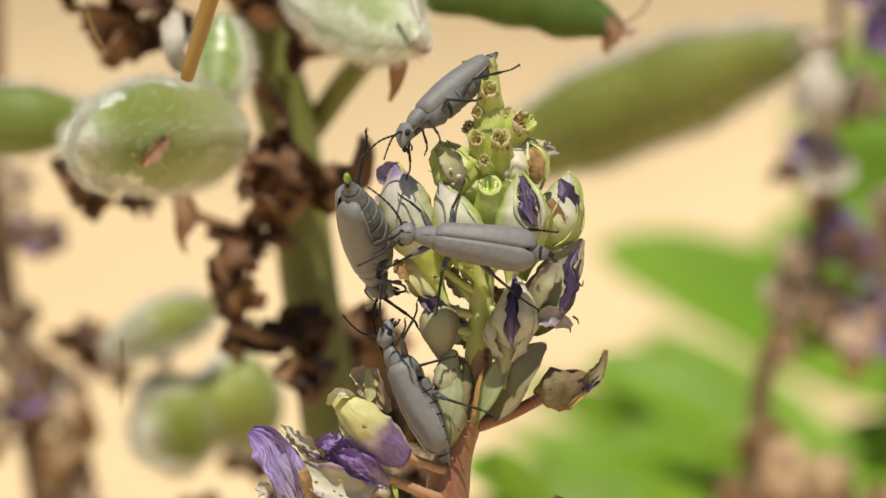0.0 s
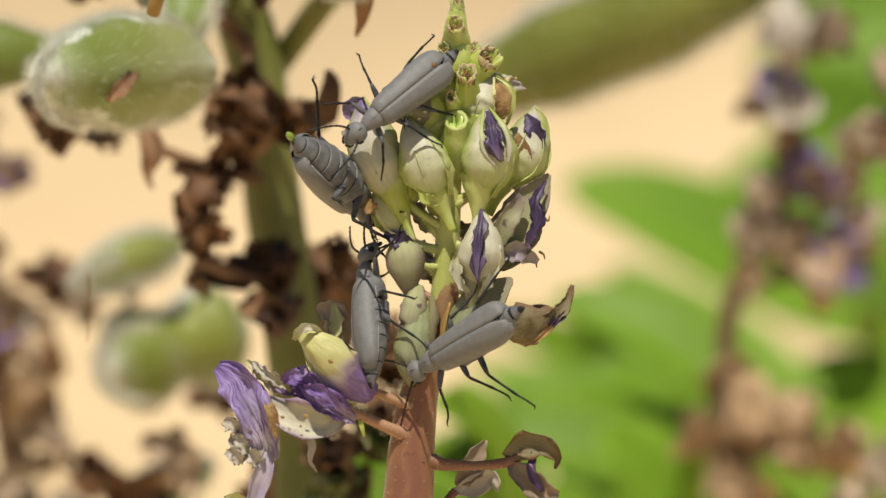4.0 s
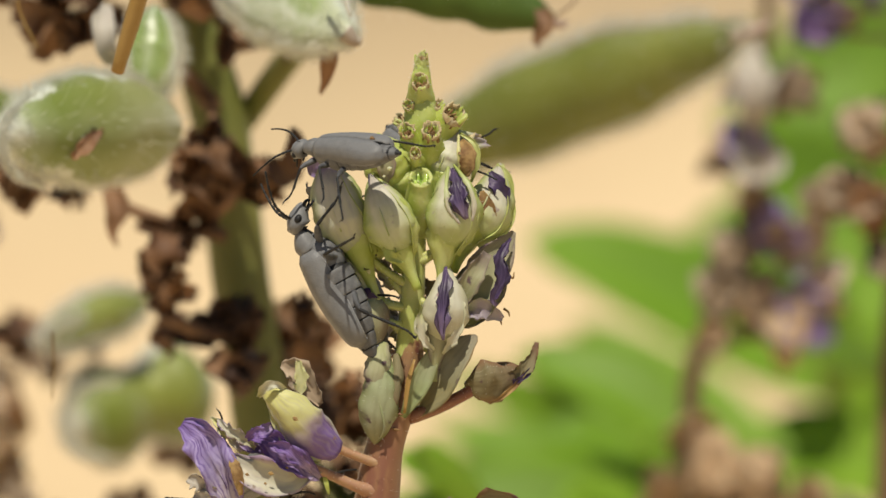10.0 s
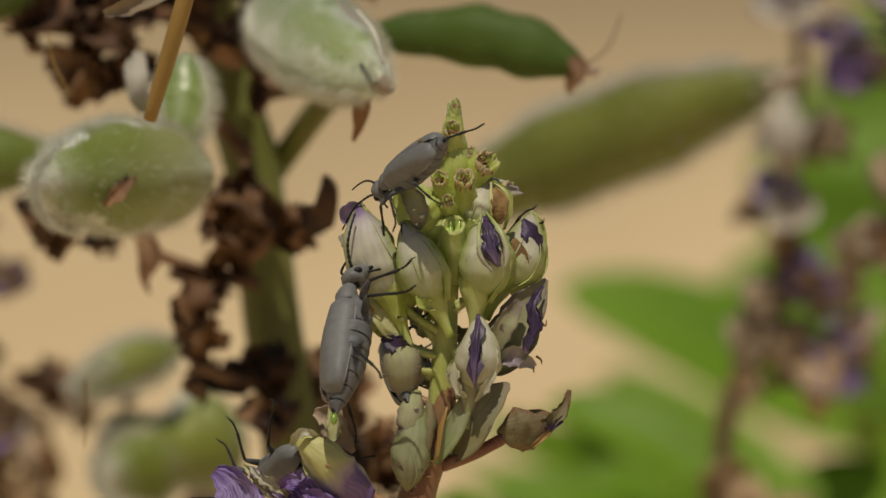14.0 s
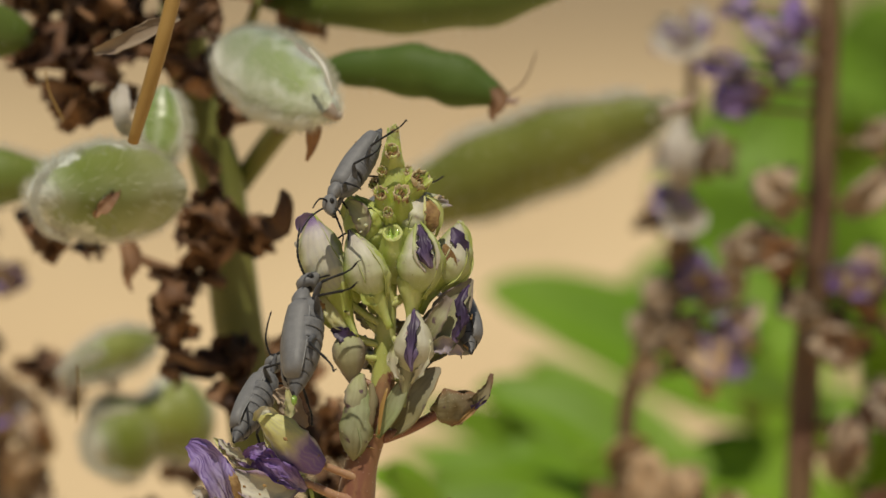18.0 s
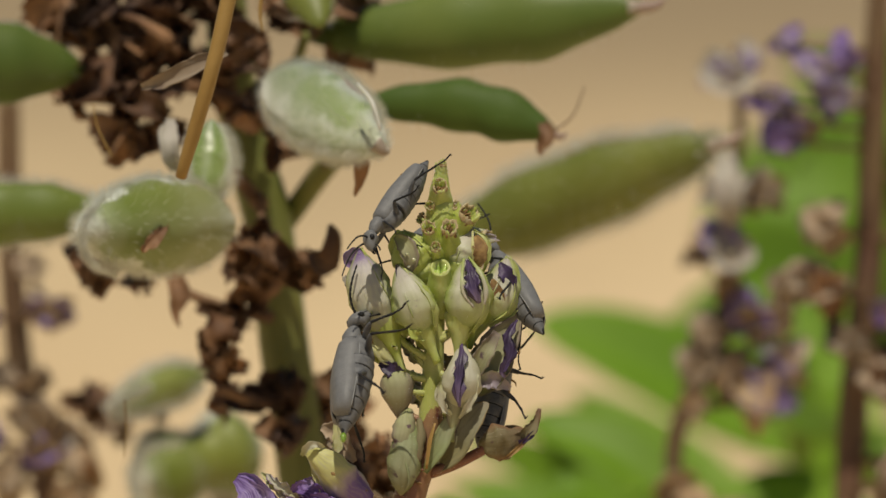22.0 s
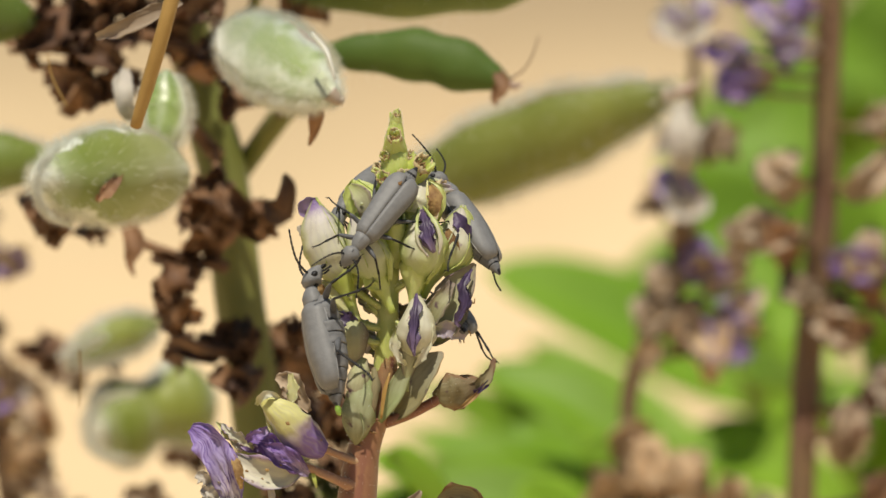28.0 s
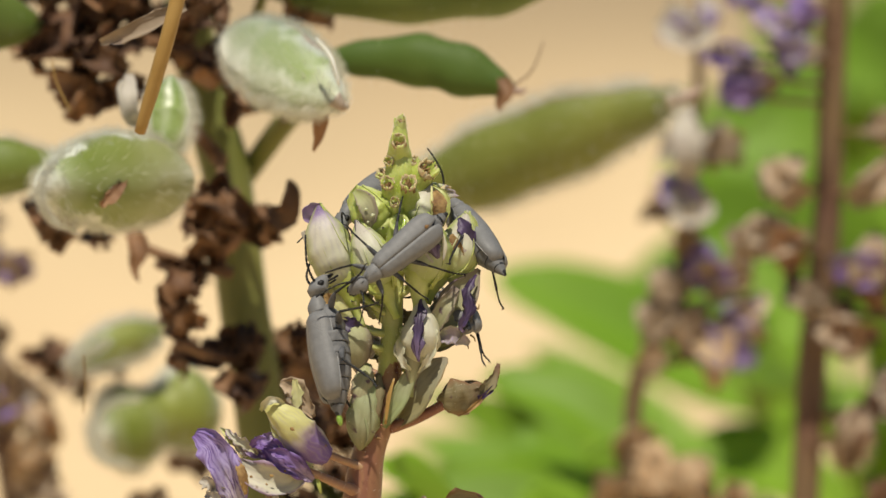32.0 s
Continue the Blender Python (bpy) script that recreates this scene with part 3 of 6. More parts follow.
def bud(tip, base, r, seed, mat=None, front=0.62, keel=True, bend=(0, 0, 0), flat=0.8, slot=None, hint=(0, -1, 0.2), point=1.7, rough=0.13, cup=None, lips=True):
    """A closed pale bud: green calyx cup at its base, plump pointed keel, green bracts along its sides, a purple slit where it opens."""
    body = K.bulb("bud", base, tip, r, mat or BUD_SKIN, front=1 - front, power=point, bend=bend, seed=seed, rough=rough, flat=flat, n=26, seg=24, hint=hint)
    d = [tip[k] - base[k] for k in range(3)]
    K.tube("calyx", [tuple(base[k] + d[k] * u for k in range(3)) + (r * f,) for u, f in ((-0.40, 0.17), (-0.22, 0.21), (-0.06, 0.38), (0.08, 0.58), (0.2, 0.70), (0.27, 0.66))], cup or LIME, n=18, seg=16, seed=seed + 3, rough=0.10, flat=0.9, parent=body, label="green calyx")
    nx, ny = -d[1], d[0]
    ln = math.hypot(nx, ny) or 1
    nx, ny = nx / ln, ny / ln
    mid = [(tip[k] + base[k]) / 2 + bend[k] for k in range(3)]
    thick = K.size(tip, r) * 1000 * flat
    if keel:
        for side, f, wd in ((1, 0.70, 0.24),):
            f, wd = r * f * side, r * wd
            K.petal("bract", [(base[0] + nx * f * 0.6, base[1] + ny * f * 0.6, base[2] - thick * 0.3, wd * 0.7), (base[0] + d[0] * 0.34 + nx * f * 1.06 + bend[0] * 0.8, base[1] + d[1] * 0.34 + ny * f * 1.06 + bend[1] * 0.8, mid[2] - thick * 0.5, wd), (mid[0] + d[0] * 0.16 + nx * f * 0.80, mid[1] + d[1] * 0.16 + ny * f * 0.80, mid[2] - thick * 0.5, wd * 0.8), (tip[0] + nx * f * 0.14, tip[1] + ny * f * 0.14, tip[2] - 0.1, 2)],
                    LIME, 0.8, seed=seed + side, ruffle=0.35, ragged=0.5, nu=16, nv=6, parent=body, hint=(side * nx, -0.8, -side * ny))
    # a raised seam
    K.tube("seam", [(base[0] + d[0] * 0.3 + bend[0] * 0.8 - nx * r * 0.25, base[1] + d[1] * 0.3 + bend[1] * 0.8 - ny * r * 0.25, mid[2] - thick * 0.91, 1.2), (mid[0] + d[0] * 0.1 - nx * r * 0.2, mid[1] + d[1] * 0.1 - ny * r * 0.2, mid[2] - thick * 0.88, 1.8), (tip[0], tip[1], tip[2] - 0.05, 1.2)], mat or BUD_SKIN, seg=6, n=12, parent=body)
    if slot:
        (x0, y0), (x1, y1), wid = slot
        z = mid[2] - thick
        px, py = y1 - y0, x0 - x1
        ln = math.hypot(px, py)
        px, py = px / ln * wid, py / ln * wid
        at = lambda u, off, dz, w: (x0 + (x1 - x0) * u + px * off, y0 + (y1 - y0) * u + py * off, (tip[2] - 0.35) * (1 - min(1, u * 2.5)) + z * min(1, u * 2.5) + dz - 0.13, w)
        K.petal("purple_slit", [at(0, 0, 0, 3), at(0.3, 0.15, 0.0, wid * 0.7), at(0.65, -0.1, 0, wid * 0.9), at(1, 0.2, 0.15, 3)], PURPLE_DRY, 0.4, seed=seed, ruffle=0.8, ragged=0.8, nu=22, nv=9, parent=body, label="dark purple slit")
        K.petal("inner_petal", [at(0.05, 0.1, -0.1, 2), at(0.3, -0.1, -0.14, wid * 0.36), at(0.65, -0.2, -0.16, wid * 0.6), at(0.98, 0, -0.05, 1.5)], PURPLE_DRY, 0.7, seed=seed + 4, ruffle=0.8, ragged=0.6, nu=16, nv=6, parent=body)
        for sd in (-1, 1) if lips else ():
            K.petal("petal_lip", [at(-0.06, sd * 0.3, -0.1, 3), at(0.35, sd * 1.2, -0.1, wid * 0.36), at(0.72, sd * 1.4, -0.08, wid * 0.42), at(1.06, sd * 0.7, 0.1, 3)], mat or BUD_SKIN, 0.9, seed=seed + 2 + sd, ruffle=0.5, ragged=0.7, nu=20, nv=7, parent=body, hint=(0, 1, -0.2))
    return body


def pedicel(pts, mat=None):
    return K.tube("pedicel", pts, mat or STEM_GREEN, seg=9, rough=0.08)


K.tube("stem", [(830, 725, 0, 28), (845, 640, 0, 24), (852, 540, 0, 22), (858, 420, 0, 20), (864, 300, 0, 23), (867, 240, 0, 20)], STEM_GREEN, n=30, seg=14, rough=0.08, label="pale green upper stem")
K.tube("stem", [(776, 1110, 0, 50), (783, 990, 0, 45), (790, 890, 0, 40), (803, 805, 0, 34), (832, 722, 0, 29), (846, 650, 0, 25.5), (850, 600, 0, 20)], STEM_SKIN, n=28, seg=16, rough=0.06, label="reddish lower stem")
K.tube("stem", [(866, 345, 0, 26), (868, 290, 0, 36), (869, 240, 0, 35), (868, 200, 0, 28), (868, 160, 0.2, 20), (869, 132, 0.1, 14), (870, 120, 0, 10), (871, 113, 0, 7)], LIME, n=30, seg=16, rough=0.25, label="lime green tip of the stem")
stem_to_ground(K, "stem", (776, 1105, 0), 50, STEM_RED, (0.01, 0.02), "reddish lower stem")
# scars and dents on the lower stem
for i, (x, y, r) in enumerate([(776, 900, 7), (806, 930, 5), (822, 772, 7), (790, 800, 5), (800, 860, 4), (830, 745, 6), (770, 960, 6)]):
    K.bulb("leaf_scar", (x - r, y, -K.size((0, 0, 0), 36) * 1000), (x + r * 1.3, y + r * 0.6, -K.size((0, 0, 0), 34) * 1000), r * 0.4, STEM_RED if i % 2 else BROWN, n=8, seg=8, seed=i)

# bitten florets of the tip: foot, mouth, breadth
for i, (a, b, r, wet, pale) in enumerate([
        ((868, 196, 0.2), (866, 160, -1.7), 17, False, False), ((878, 266, 0.4), (926, 218, -1.1), 23, False, False), ((884, 296, -0.3), (886, 246, -2.2), 19, False, False),
        ((858, 290, 0), (843, 246, -1.7), 16, False, False), ((869, 138, 0.2), (871, 112, -0.4), 9, False, False), ((868, 396, -0.4), (867, 328, -2.3), 22, True, False),
        ((862, 215, 0.2), (846, 200, -1.0), 11, False, False), ((900, 262, 0.8), (962, 266, 0.2), 17, False, True), ((874, 236, 0.4), (898, 200, -0.3), 13, False, False), ((862, 250, 0.6), (830, 226, 0.2), 14, False, False), ((864, 310, -0.6), (858, 286, -2.4), 11, False, False)]):
    spent_floret(a, b, r, 1.3 + i * 0.77, wet, pale)
# pale shell bitten open, orange inside
shell = bud((936, 246, -0.2), (902, 345, -0.6), 42, 2.9, front=0.5, bend=(-4, 2, 0))
K.petal("bitten_hole", [(940, 262, -1.2, 4), (950, 285, -2.1, 15), (948, 312, -2.0, 13), (938, 330, -1.4, 4)], BROWN, 0.5, ruffle=0.6, ragged=0.5, seed=3, parent=shell, label="orange-brown bitten hole")
K.petal("torn_edge", [(936, 250, -1.0, 3), (962, 268, -1.5, 6), (968, 300, -1.5, 6), (956, 336, -1.2, 3)], LIME, 0.9, ruffle=0.7, ragged=0.7, seed=5, parent=shell)
K.petal("torn_edge", [(934, 252, -1.2, 2), (934, 285, -2.1, 4), (936, 325, -1.9, 2)], YELLOW, 0.9, ruffle=0.5, ragged=0.5, seed=6, parent=shell)
# the green tip bract
K.petal("tip_bract", [(866, 135, -0.2, 8), (868, 116, -0.3, 7), (872, 104, -0.2, 3)], LIME, 0.7, ruffle=0.4, nu=8, nv=5)
K.petal("tip_bract", [(862, 140, 0.3, 6), (860, 120, 0.3, 5), (857, 110, 0.3, 2)], LIME, 0.7, ruffle=0.4, nu=8, nv=5, seed=4)

# green cut cup with pale translucent walls
cupb = bud((786, 252, -0.6), (846, 352, -0.2), 48, 2.2, mat=LIME, front=0.5, bend=(-4, 2, 0))
K.petal("torn_petal", [(774, 262, -1.4, 6), (796, 282, -2.0, 20), (806, 312, -2.1, 18), (802, 340, -1.6, 5)], WILT_SKIN, 0.5, ruffle=0.3, ragged=0.3, seed=3, parent=cupb, label="wet greyish inner petal")
K.petal("torn_petal", [(782, 250, -0.3, 5), (770, 285, -0.4, 13), (790, 325, -0.3, 8)], LIME, 0.7, ruffle=0.4, ragged=0.5, seed=7, parent=cupb)

for i, (x, y, r) in enumerate([(798, 300, 4), (812, 312, 5), (802, 326, 3)]):
    K.bulb("sap_bead", (x - r, y + r * 0.4, -2.35), (x + r, y - r * 0.4, -2.35), r * 0.8, SAP, n=9, seg=10, flat=0.7, parent=cupb, seed=i, label="glistening bead of sap")
# big pale buds round the middle
left_bud = bud((698, 288, -0.4), (764, 472, -0.8), 48, 3.1, mat=MAUVE_BUD, bend=(-8, 4, -0.4), front=0.56, point=2.3)
K.petal("bud_tip", [(690, 330, 0.0, 6), (678, 312, -0.3, 17), (688, 298, -0.5, 15), (708, 292, -0.4, 5)], PURPLE, 0.9, ruffle=0.7, ragged=0.4, seed=5, parent=left_bud, label="purple petal tip")
K.petal("bud_tip", [(668, 345, -0.2, 4), (672, 352, -0.2, 10), (684, 365, 0, 9), (690, 380, 0.1, 3)], WHITE, 0.6, ruffle=0.8, ragged=0.7, seed=6, parent=left_bud)
mid_bud = bud((778, 322, -1.6), (838, 468, -1.8), 46, 4.4, bend=(2, 4, -0.6), front=0.58, point=2.0)
K.petal("bud_tip", [(776, 322, -1.6, 3), (784, 345, -2.2, 9), (792, 368, -2.6, 4)], DARK_PURPLE, 0.8, ruffle=0.5, seed=5, parent=mid_bud)
K.petal("torn_edge", [(806, 440, -2.6, 4), (812, 462, -2.9, 13), (828, 472, -2.5, 10), (846, 468, -2.0, 3)], LIME, 0.7, ruffle=0.8, ragged=0.8, seed=8, parent=mid_bud, label="torn green edge")
bud((921, 304, -1.4), (908, 462, -1.6), 50, 5.2, bend=(12, 2, -0.5), front=0.60, point=2.1, slot=((922, 312), (946, 402), 16))
right_bud = bud((1008, 302, 0.6), (948, 440, 0.2), 48, 6.1, bend=(10, 10, 0), front=0.55)
K.petal("torn_petal", [(990, 318, -0.2, 4), (1004, 340, -0.6, 17), (1012, 372, -0.5, 13), (1000, 398, -0.2, 4)], DARK_PURPLE, 0.6, ruffle=0.7, ragged=0.6, seed=9, parent=right_bud, label="dark purple torn petal")
K.petal("torn_petal", [(975, 352, -0.8, 4), (985, 380, -1.1, 15), (996, 400, -0.9, 6)], BROWN, 0.6, ruffle=0.5, seed=11, parent=right_bud, label="orange-brown stain")
K.petal("sepal", [(960, 430, 0.2, 5), (1005, 420, -0.1, 14), (1027, 396, 0.2, 8), (1024, 330, 0.3, 6), (1002, 304, 0.4, 2)], LIME, 0.5, ruffle=0.5, ragged=0.4, seed=12, parent=right_bud)
# pale inner bud below the left one, chewed
chew = bud((712, 470, 0.4), (800, 452, 0.2), 36, 7.7, bend=(0, 10, 0), front=0.5)
K.petal("torn_petal", [(722, 455, -0.6, 8), (752, 500, -1.0, 26), (778, 520, -0.8, 14), (786, 545, -0.5, 4)], YELLOW, 0.7, ruffle=0.6, ragged=0.7, seed=13, parent=chew, label="chewed yellow-green petal")
K.petal("torn_petal", [(700, 460, -0.8, 4), (712, 480, -1.2, 15), (728, 492, -1.0, 5)], BROWN, 0.7, ruffle=0.7, ragged=0.8, seed=14, parent=chew, label="brown bitten edge")
for i, (a, b) in enumerate([((852, 480), (806, 440)), ((856, 500), (842, 456)), ((850, 520), (775, 470)), ((860, 480), (898, 455)), ((864, 470), (945, 432)), ((856, 540), (928, 575)), ((850, 560), (770, 540)), ((848, 590), (790, 575))]):
    pedicel([(a[0], a[1], -0.2, 9), ((a[0] + b[0]) / 2, (a[1] + b[1]) / 2 + 4, -0.6, 7), (b[0], b[1], -0.4, 8)])

for i, (a, b, r) in enumerate([((850, 545), (812, 500), 8), ((852, 570), (890, 540), 8), ((848, 610), (812, 580), 8), ((846, 640), (800, 632), 9), ((854, 610), (900, 640), 8), ((852, 500), (876, 468), 8), ((846, 560), (745, 515), 7)]):
    pedicel([(a[0], a[1], 0.4, r), ((a[0] + b[0]) / 2, (a[1] + b[1]) / 2 + 6, 0.0, r * 0.85), (b[0], b[1], 0.2, r * 0.9)], (STEM_GREEN, PINK_STALK)[i % 2])
for i, (x, y, w, s) in enumerate([(806, 500, 0.6, 26), (738, 508, 0.8, 24), (884, 530, 1.2, 22), (812, 585, 1.0, 26), (776, 560, 1.4, 26), (826, 478, 0.9, 22), (905, 650, 1.4, 24), (830, 610, 1.6, 22)]):
    K.petal("withered_calyx", [(x + s * 0.7, y + s * 0.9, w + 0.4, s * 0.3), (x + s * 0.2, y + s * 0.2, w - 0.4, s * 0.75), (x - s * 0.3, y - s * 0.5, w - 0.5, s * 0.7), (x - s * 0.6, y - s * 1.0, w, s * 0.15)], (WILT_SKIN, LIME, OLIVE_DRY, WILT_SKIN)[i % 4], 0.9, ruffle=0.8, ragged=0.8, seed=70 + i, nu=16, nv=9)
# lower cream bud with its purple stripe
low_bud = bud((912, 476, -1.6), (896, 628, -1.4), 43, 8.2, bend=(8, 8, -0.6), front=0.50, slot=((912, 486), (904, 616), 14), point=1.15, keel=False, cup=WILT_SKIN, mat=PALE_BUD, lips=False, rough=0.12)
K.petal("torn_edge", [(876, 550, -2.2, 4), (866, 590, -2.5, 13), (876, 620, -2.3, 9), (890, 634, -2.0, 3)], PALE_BUD, 0.9, ruffle=0.9, ragged=1.0, seed=46, nu=18, parent=low_bud)
K.petal("torn_edge", [(934, 530, -2.3, 4), (938, 575, -2.8, 11), (926, 612, -2.6, 10), (906, 640, -2.0, 3)], PALE_BUD, 0.9, ruffle=0.9, ragged=1.0, seed=47, nu=18, parent=low_bud)
K.petal("torn_edge", [(868, 578, -1.6, 3), (866, 600, -1.9, 8), (876, 614, -1.8, 3)], DARK_PURPLE, 0.5, ruffle=0.8, ragged=0.8, seed=15, parent=low_bud)
# tattered flower beside it
K.bulb("wilted_flower", (928, 588, 0.2), (1020, 446, 0.2), 44, WILT_SKIN, front=0.4, power=0.6, rough=0.2, seed=16, n=20, seg=18, flat=0.45, label="pale green wilted calyx")
tat = K.petal("wilted_flower", [(926, 584, 0.0, 18), (958, 548, -0.8, 48), (988, 490, -0.6, 46), (1016, 448, 0, 22), (1032, 424, 0.2, 5)], WILT_SKIN, 0.75, ruffle=0.4, ragged=0.25, seed=16, nu=20, nv=11, label="wilted grey-green flower with a purple edge")
K.petal("wilted_edge", [(1026, 436, -0.9, 3), (1008, 470, -1.9, 12), (1012, 506, -2.2, 15), (996, 540, -2.0, 8), (1000, 556, -1.8, 3)], PURPLE_DRY, 0.9, ruffle=1.2, ragged=1.0, nu=20, seed=17, parent=tat)
K.petal("wilted_edge", [(940, 566, -0.9, 8), (975, 560, -1.4, 22), (1012, 578, -0.8, 5)], CREAM, 0.7, ruffle=0.6, ragged=0.5, seed=18, parent=tat)
K.petal("wilted_edge", [(934, 560, -1.2, 12), (956, 510, -2.0, 22), (985, 462, -1.6, 10)], WILT_SKIN, 0.7, ruffle=0.4, ragged=0.3, seed=19, parent=tat)
for i, (x, y) in enumerate([(1014, 560), (1022, 500), (1000, 575)]):
    K.tube("hair", [(x, y, -0.6, 2.5), (x + 8, y + 6, -0.7, 2), (x + 10, y + (14 if i != 1 else -4), -0.6, 1)], BROWN, seg=5, parent=tat)
# broad dry calyx leaf behind the stem, and a thin one in front
K.petal("dry_bract", [(850, 752, 0.2, 10), (890, 706, -1.0, 38), (925, 650, -1.6, 36), (955, 618, -1.4, 16), (966, 608, -1.2, 3)], GREY_BRACT, 0.35, hint=(-0.35, -0.8, 0.55), ruffle=0.25, ragged=0.2, seed=20, nu=18, label="grey dried bract")
K.petal("dry_bract", [(835, 752, -1.4, 6), (862, 700, -1.7, 20), (885, 650, -1.5, 16), (895, 628, -1.2, 3)], DULL_BUD, 0.5, ruffle=0.3, seed=21, nu=14, label="dull green narrow bract")
K.petal("dry_bract", [(838, 745, -2.0, 3), (845, 690, -2.2, 5), (856, 650, -2.0, 2)], STRAW, 0.7, ruffle=0.3, seed=22, nu=10, nv=5)
# pale buds hanging on the other side
hang = K.bulb("bud", (806, 622, -0.6), (786, 800, -1.4), 35, DULL_BUD, front=0.66, power=0.42, bend=(-2, 0, -0.4), n=24, seg=22, flat=0.8, rough=0.16, seed=9.2, label="dull green hanging bud")
K.petal("wilted_fold", [(800, 618, -1.0, 12), (794, 650, -1.9, 27), (786, 686, -2.2, 22), (790, 716, -1.9, 5)], WILT_SKIN, 0.8, ruffle=0.4, ragged=0.35, seed=22, parent=hang, hint=(0, 1, -0.2), nu=20, nv=11)
K.petal("wilted_fold", [(822, 640, -0.9, 6), (826, 675, -1.7, 14), (820, 716, -2.0, 12), (812, 750, -1.9, 4)], OLIVE_DRY, 0.8, ruffle=0.6, ragged=0.5, seed=23, parent=hang, hint=(0, 1, -0.2), nu=18)
K.tube("crease", [(786, 706, -2.2, 1.5), (796, 735, -2.55, 2.4), (802, 770, -2.4, 2.0), (794, 792, -2.0, 1.2)], DULL_BUD, seg=7, n=14, parent=hang)
hang2 = K.bulb("bud", (768, 520, -0.3), (784, 652, -0.6), 36, WILT_SKIN, front=0.42, power=0.62, bend=(2, -4, -0.3), n=22, seg=20, flat=0.85, rough=0.07, seed=9.9, label="round grey-green bud with a purple mouth")
K.petal("torn_petal", [(740, 528, -0.8, 4), (768, 540, -1.4, 18), (792, 548, -1.0, 5)], DARK_PURPLE, 0.6, ruffle=0.7, ragged=0.7, seed=24, parent=hang2)
K.petal("torn_petal", [(808, 540, 0.2, 4), (818, 575, 0.2, 11), (806, 610, 0.2, 4)], WHITE, 0.6, ruffle=0.4, seed=25, parent=hang2)
# shrivelled flower on its own stalk
pedicel([(846, 752, -0.2, 13), (890, 738, -0.4, 12), (940, 714, -0.5, 11), (972, 694, -0.5, 12)], STEM_RED)
shr = K.bulb("shrivelled_flower", (944, 694, -0.5), (1050, 668, -0.6), 35, OLIVE_DRY, front=0.42, power=0.42, rough=0.45, seed=26, n=20, seg=18, flat=0.8, bend=(0, 6, 0), label="shrivelled grey-green flower")
K.petal("dry_tip", [(1028, 682, -1.0, 14), (1050, 668, -1.3, 15), (1066, 642, -0.8, 9), (1072, 620, -0.4, 5)], OLIVE_DRY, 0.9, ruffle=0.8, ragged=0.7, seed=29, parent=shr)
K.petal("dry_tip", [(1030, 690, -1.3, 4), (1046, 684, -1.6, 6), (1062, 668, -1.2, 5), (1070, 654, -0.8, 2)], DARK_PURPLE, 0.9, ruffle=0.9, ragged=0.9, seed=25, parent=shr)
K.petal("dark_edge", [(1073, 620, -0.3, 4), (1066, 650, -0.7, 7), (1046, 684, -1.4, 6), (1012, 716, -1.6, 5), (990, 728, -1.3, 2)], BROWN, 0.9, ruffle=0.9, ragged=0.8, seed=27, parent=shr)
K.petal("dark_edge", [(970, 678, 0.4, 10), (1010, 668, 0.6, 16), (1050, 668, 0.3, 6)], OLIVE_DRY, 0.5, ruffle=0.6, ragged=0.5, seed=28, parent=shr)

# open flowers low on the other side
pedicel([(798, 838, -0.8, 15), (776, 830, -1.2, 9), (715, 806, -1.6, 8), (690, 796, -2.6, 7)], PINK_STALK)
pedicel([(786, 886, -0.8, 20), (756, 876, -1.4, 11), (696, 850, -1.8, 9), (664, 838, -2.8, 8)], PINK_STALK)
open_fl = K.petal("banner_petal", [(584, 700, -3.0, 10), (604, 712, -4.2, 26), (636, 740, -4.8, 42), (666, 774, -4.6, 50), (696, 798, -3.6, 48), (722, 816, -2.8, 26)], BANNER, 0.8, hint=(0.25, 1, -0.45), ruffle=0.28, ragged=0.15, seed=30, nu=28, nv=21, veins=0.012, label="yellow hooded banner petal with a violet foot")
K.petal("petal_rim", [(580, 716, -3.4, 4), (590, 700, -4.4, 10), (610, 694, -4.5, 9), (628, 702, -4.0, 3)], PALE_BUD, 1.0, ruffle=0.8, ragged=0.5, seed=32, parent=open_fl)
K.petal("inner_fold", [(598, 722, -3.0, 6), (620, 766, -3.6, 16), (650, 806, -3.4, 20), (690, 824, -2.8, 8)], YELLOW, 0.7, ruffle=0.6, ragged=0.3, seed=34, parent=open_fl)
K.bulb("brown_spot", (640, 752, -6.3), (650, 758, -6.3), 4, BROWN, n=8, seg=8, flat=0.4, parent=open_fl)
wing1 = K.petal("wing_petal", [(566, 776, -2.2, 8), (590, 788, -3.2, 22), (622, 812, -3.8, 29), (660, 840, -3.2, 22), (688, 860, -2.4, 6)], WING_SKIN, 0.8, ruffle=1.2, ragged=0.35, seed=33, veins=0.03, nu=30, nv=25, label="crumpled deep purple wing petal")
K.petal("crumpled_fold", [(560, 790, -3.0, 4), (572, 780, -3.8, 12), (592, 776, -4.0, 14), (606, 764, -3.4, 4)], WING_SKIN, 0.9, ruffle=1.3, ragged=0.7, seed=37, nu=18, nv=11, parent=wing1)
K.petal("crumpled_fold", [(596, 800, -3.8, 3), (626, 806, -4.6, 14), (654, 830, -4.2, 15), (672, 850, -3.6, 4)], WING_SKIN, 1.0, ruffle=1.2, ragged=0.5, seed=38, nu=18, nv=11, parent=wing1)
K.petal("wing_petal", [(444, 764, -1.2, 12), (474, 785, -2.0, 32), (504, 835, -2.4, 38), (526, 890, -2.0, 30), (540, 930, -1.5, 12)], LILAC_SKIN, 0.55, ruffle=0.9, ragged=0.25, seed=35, veins=0.04, nu=26, nv=25, label="lilac wing petal with darker veins")
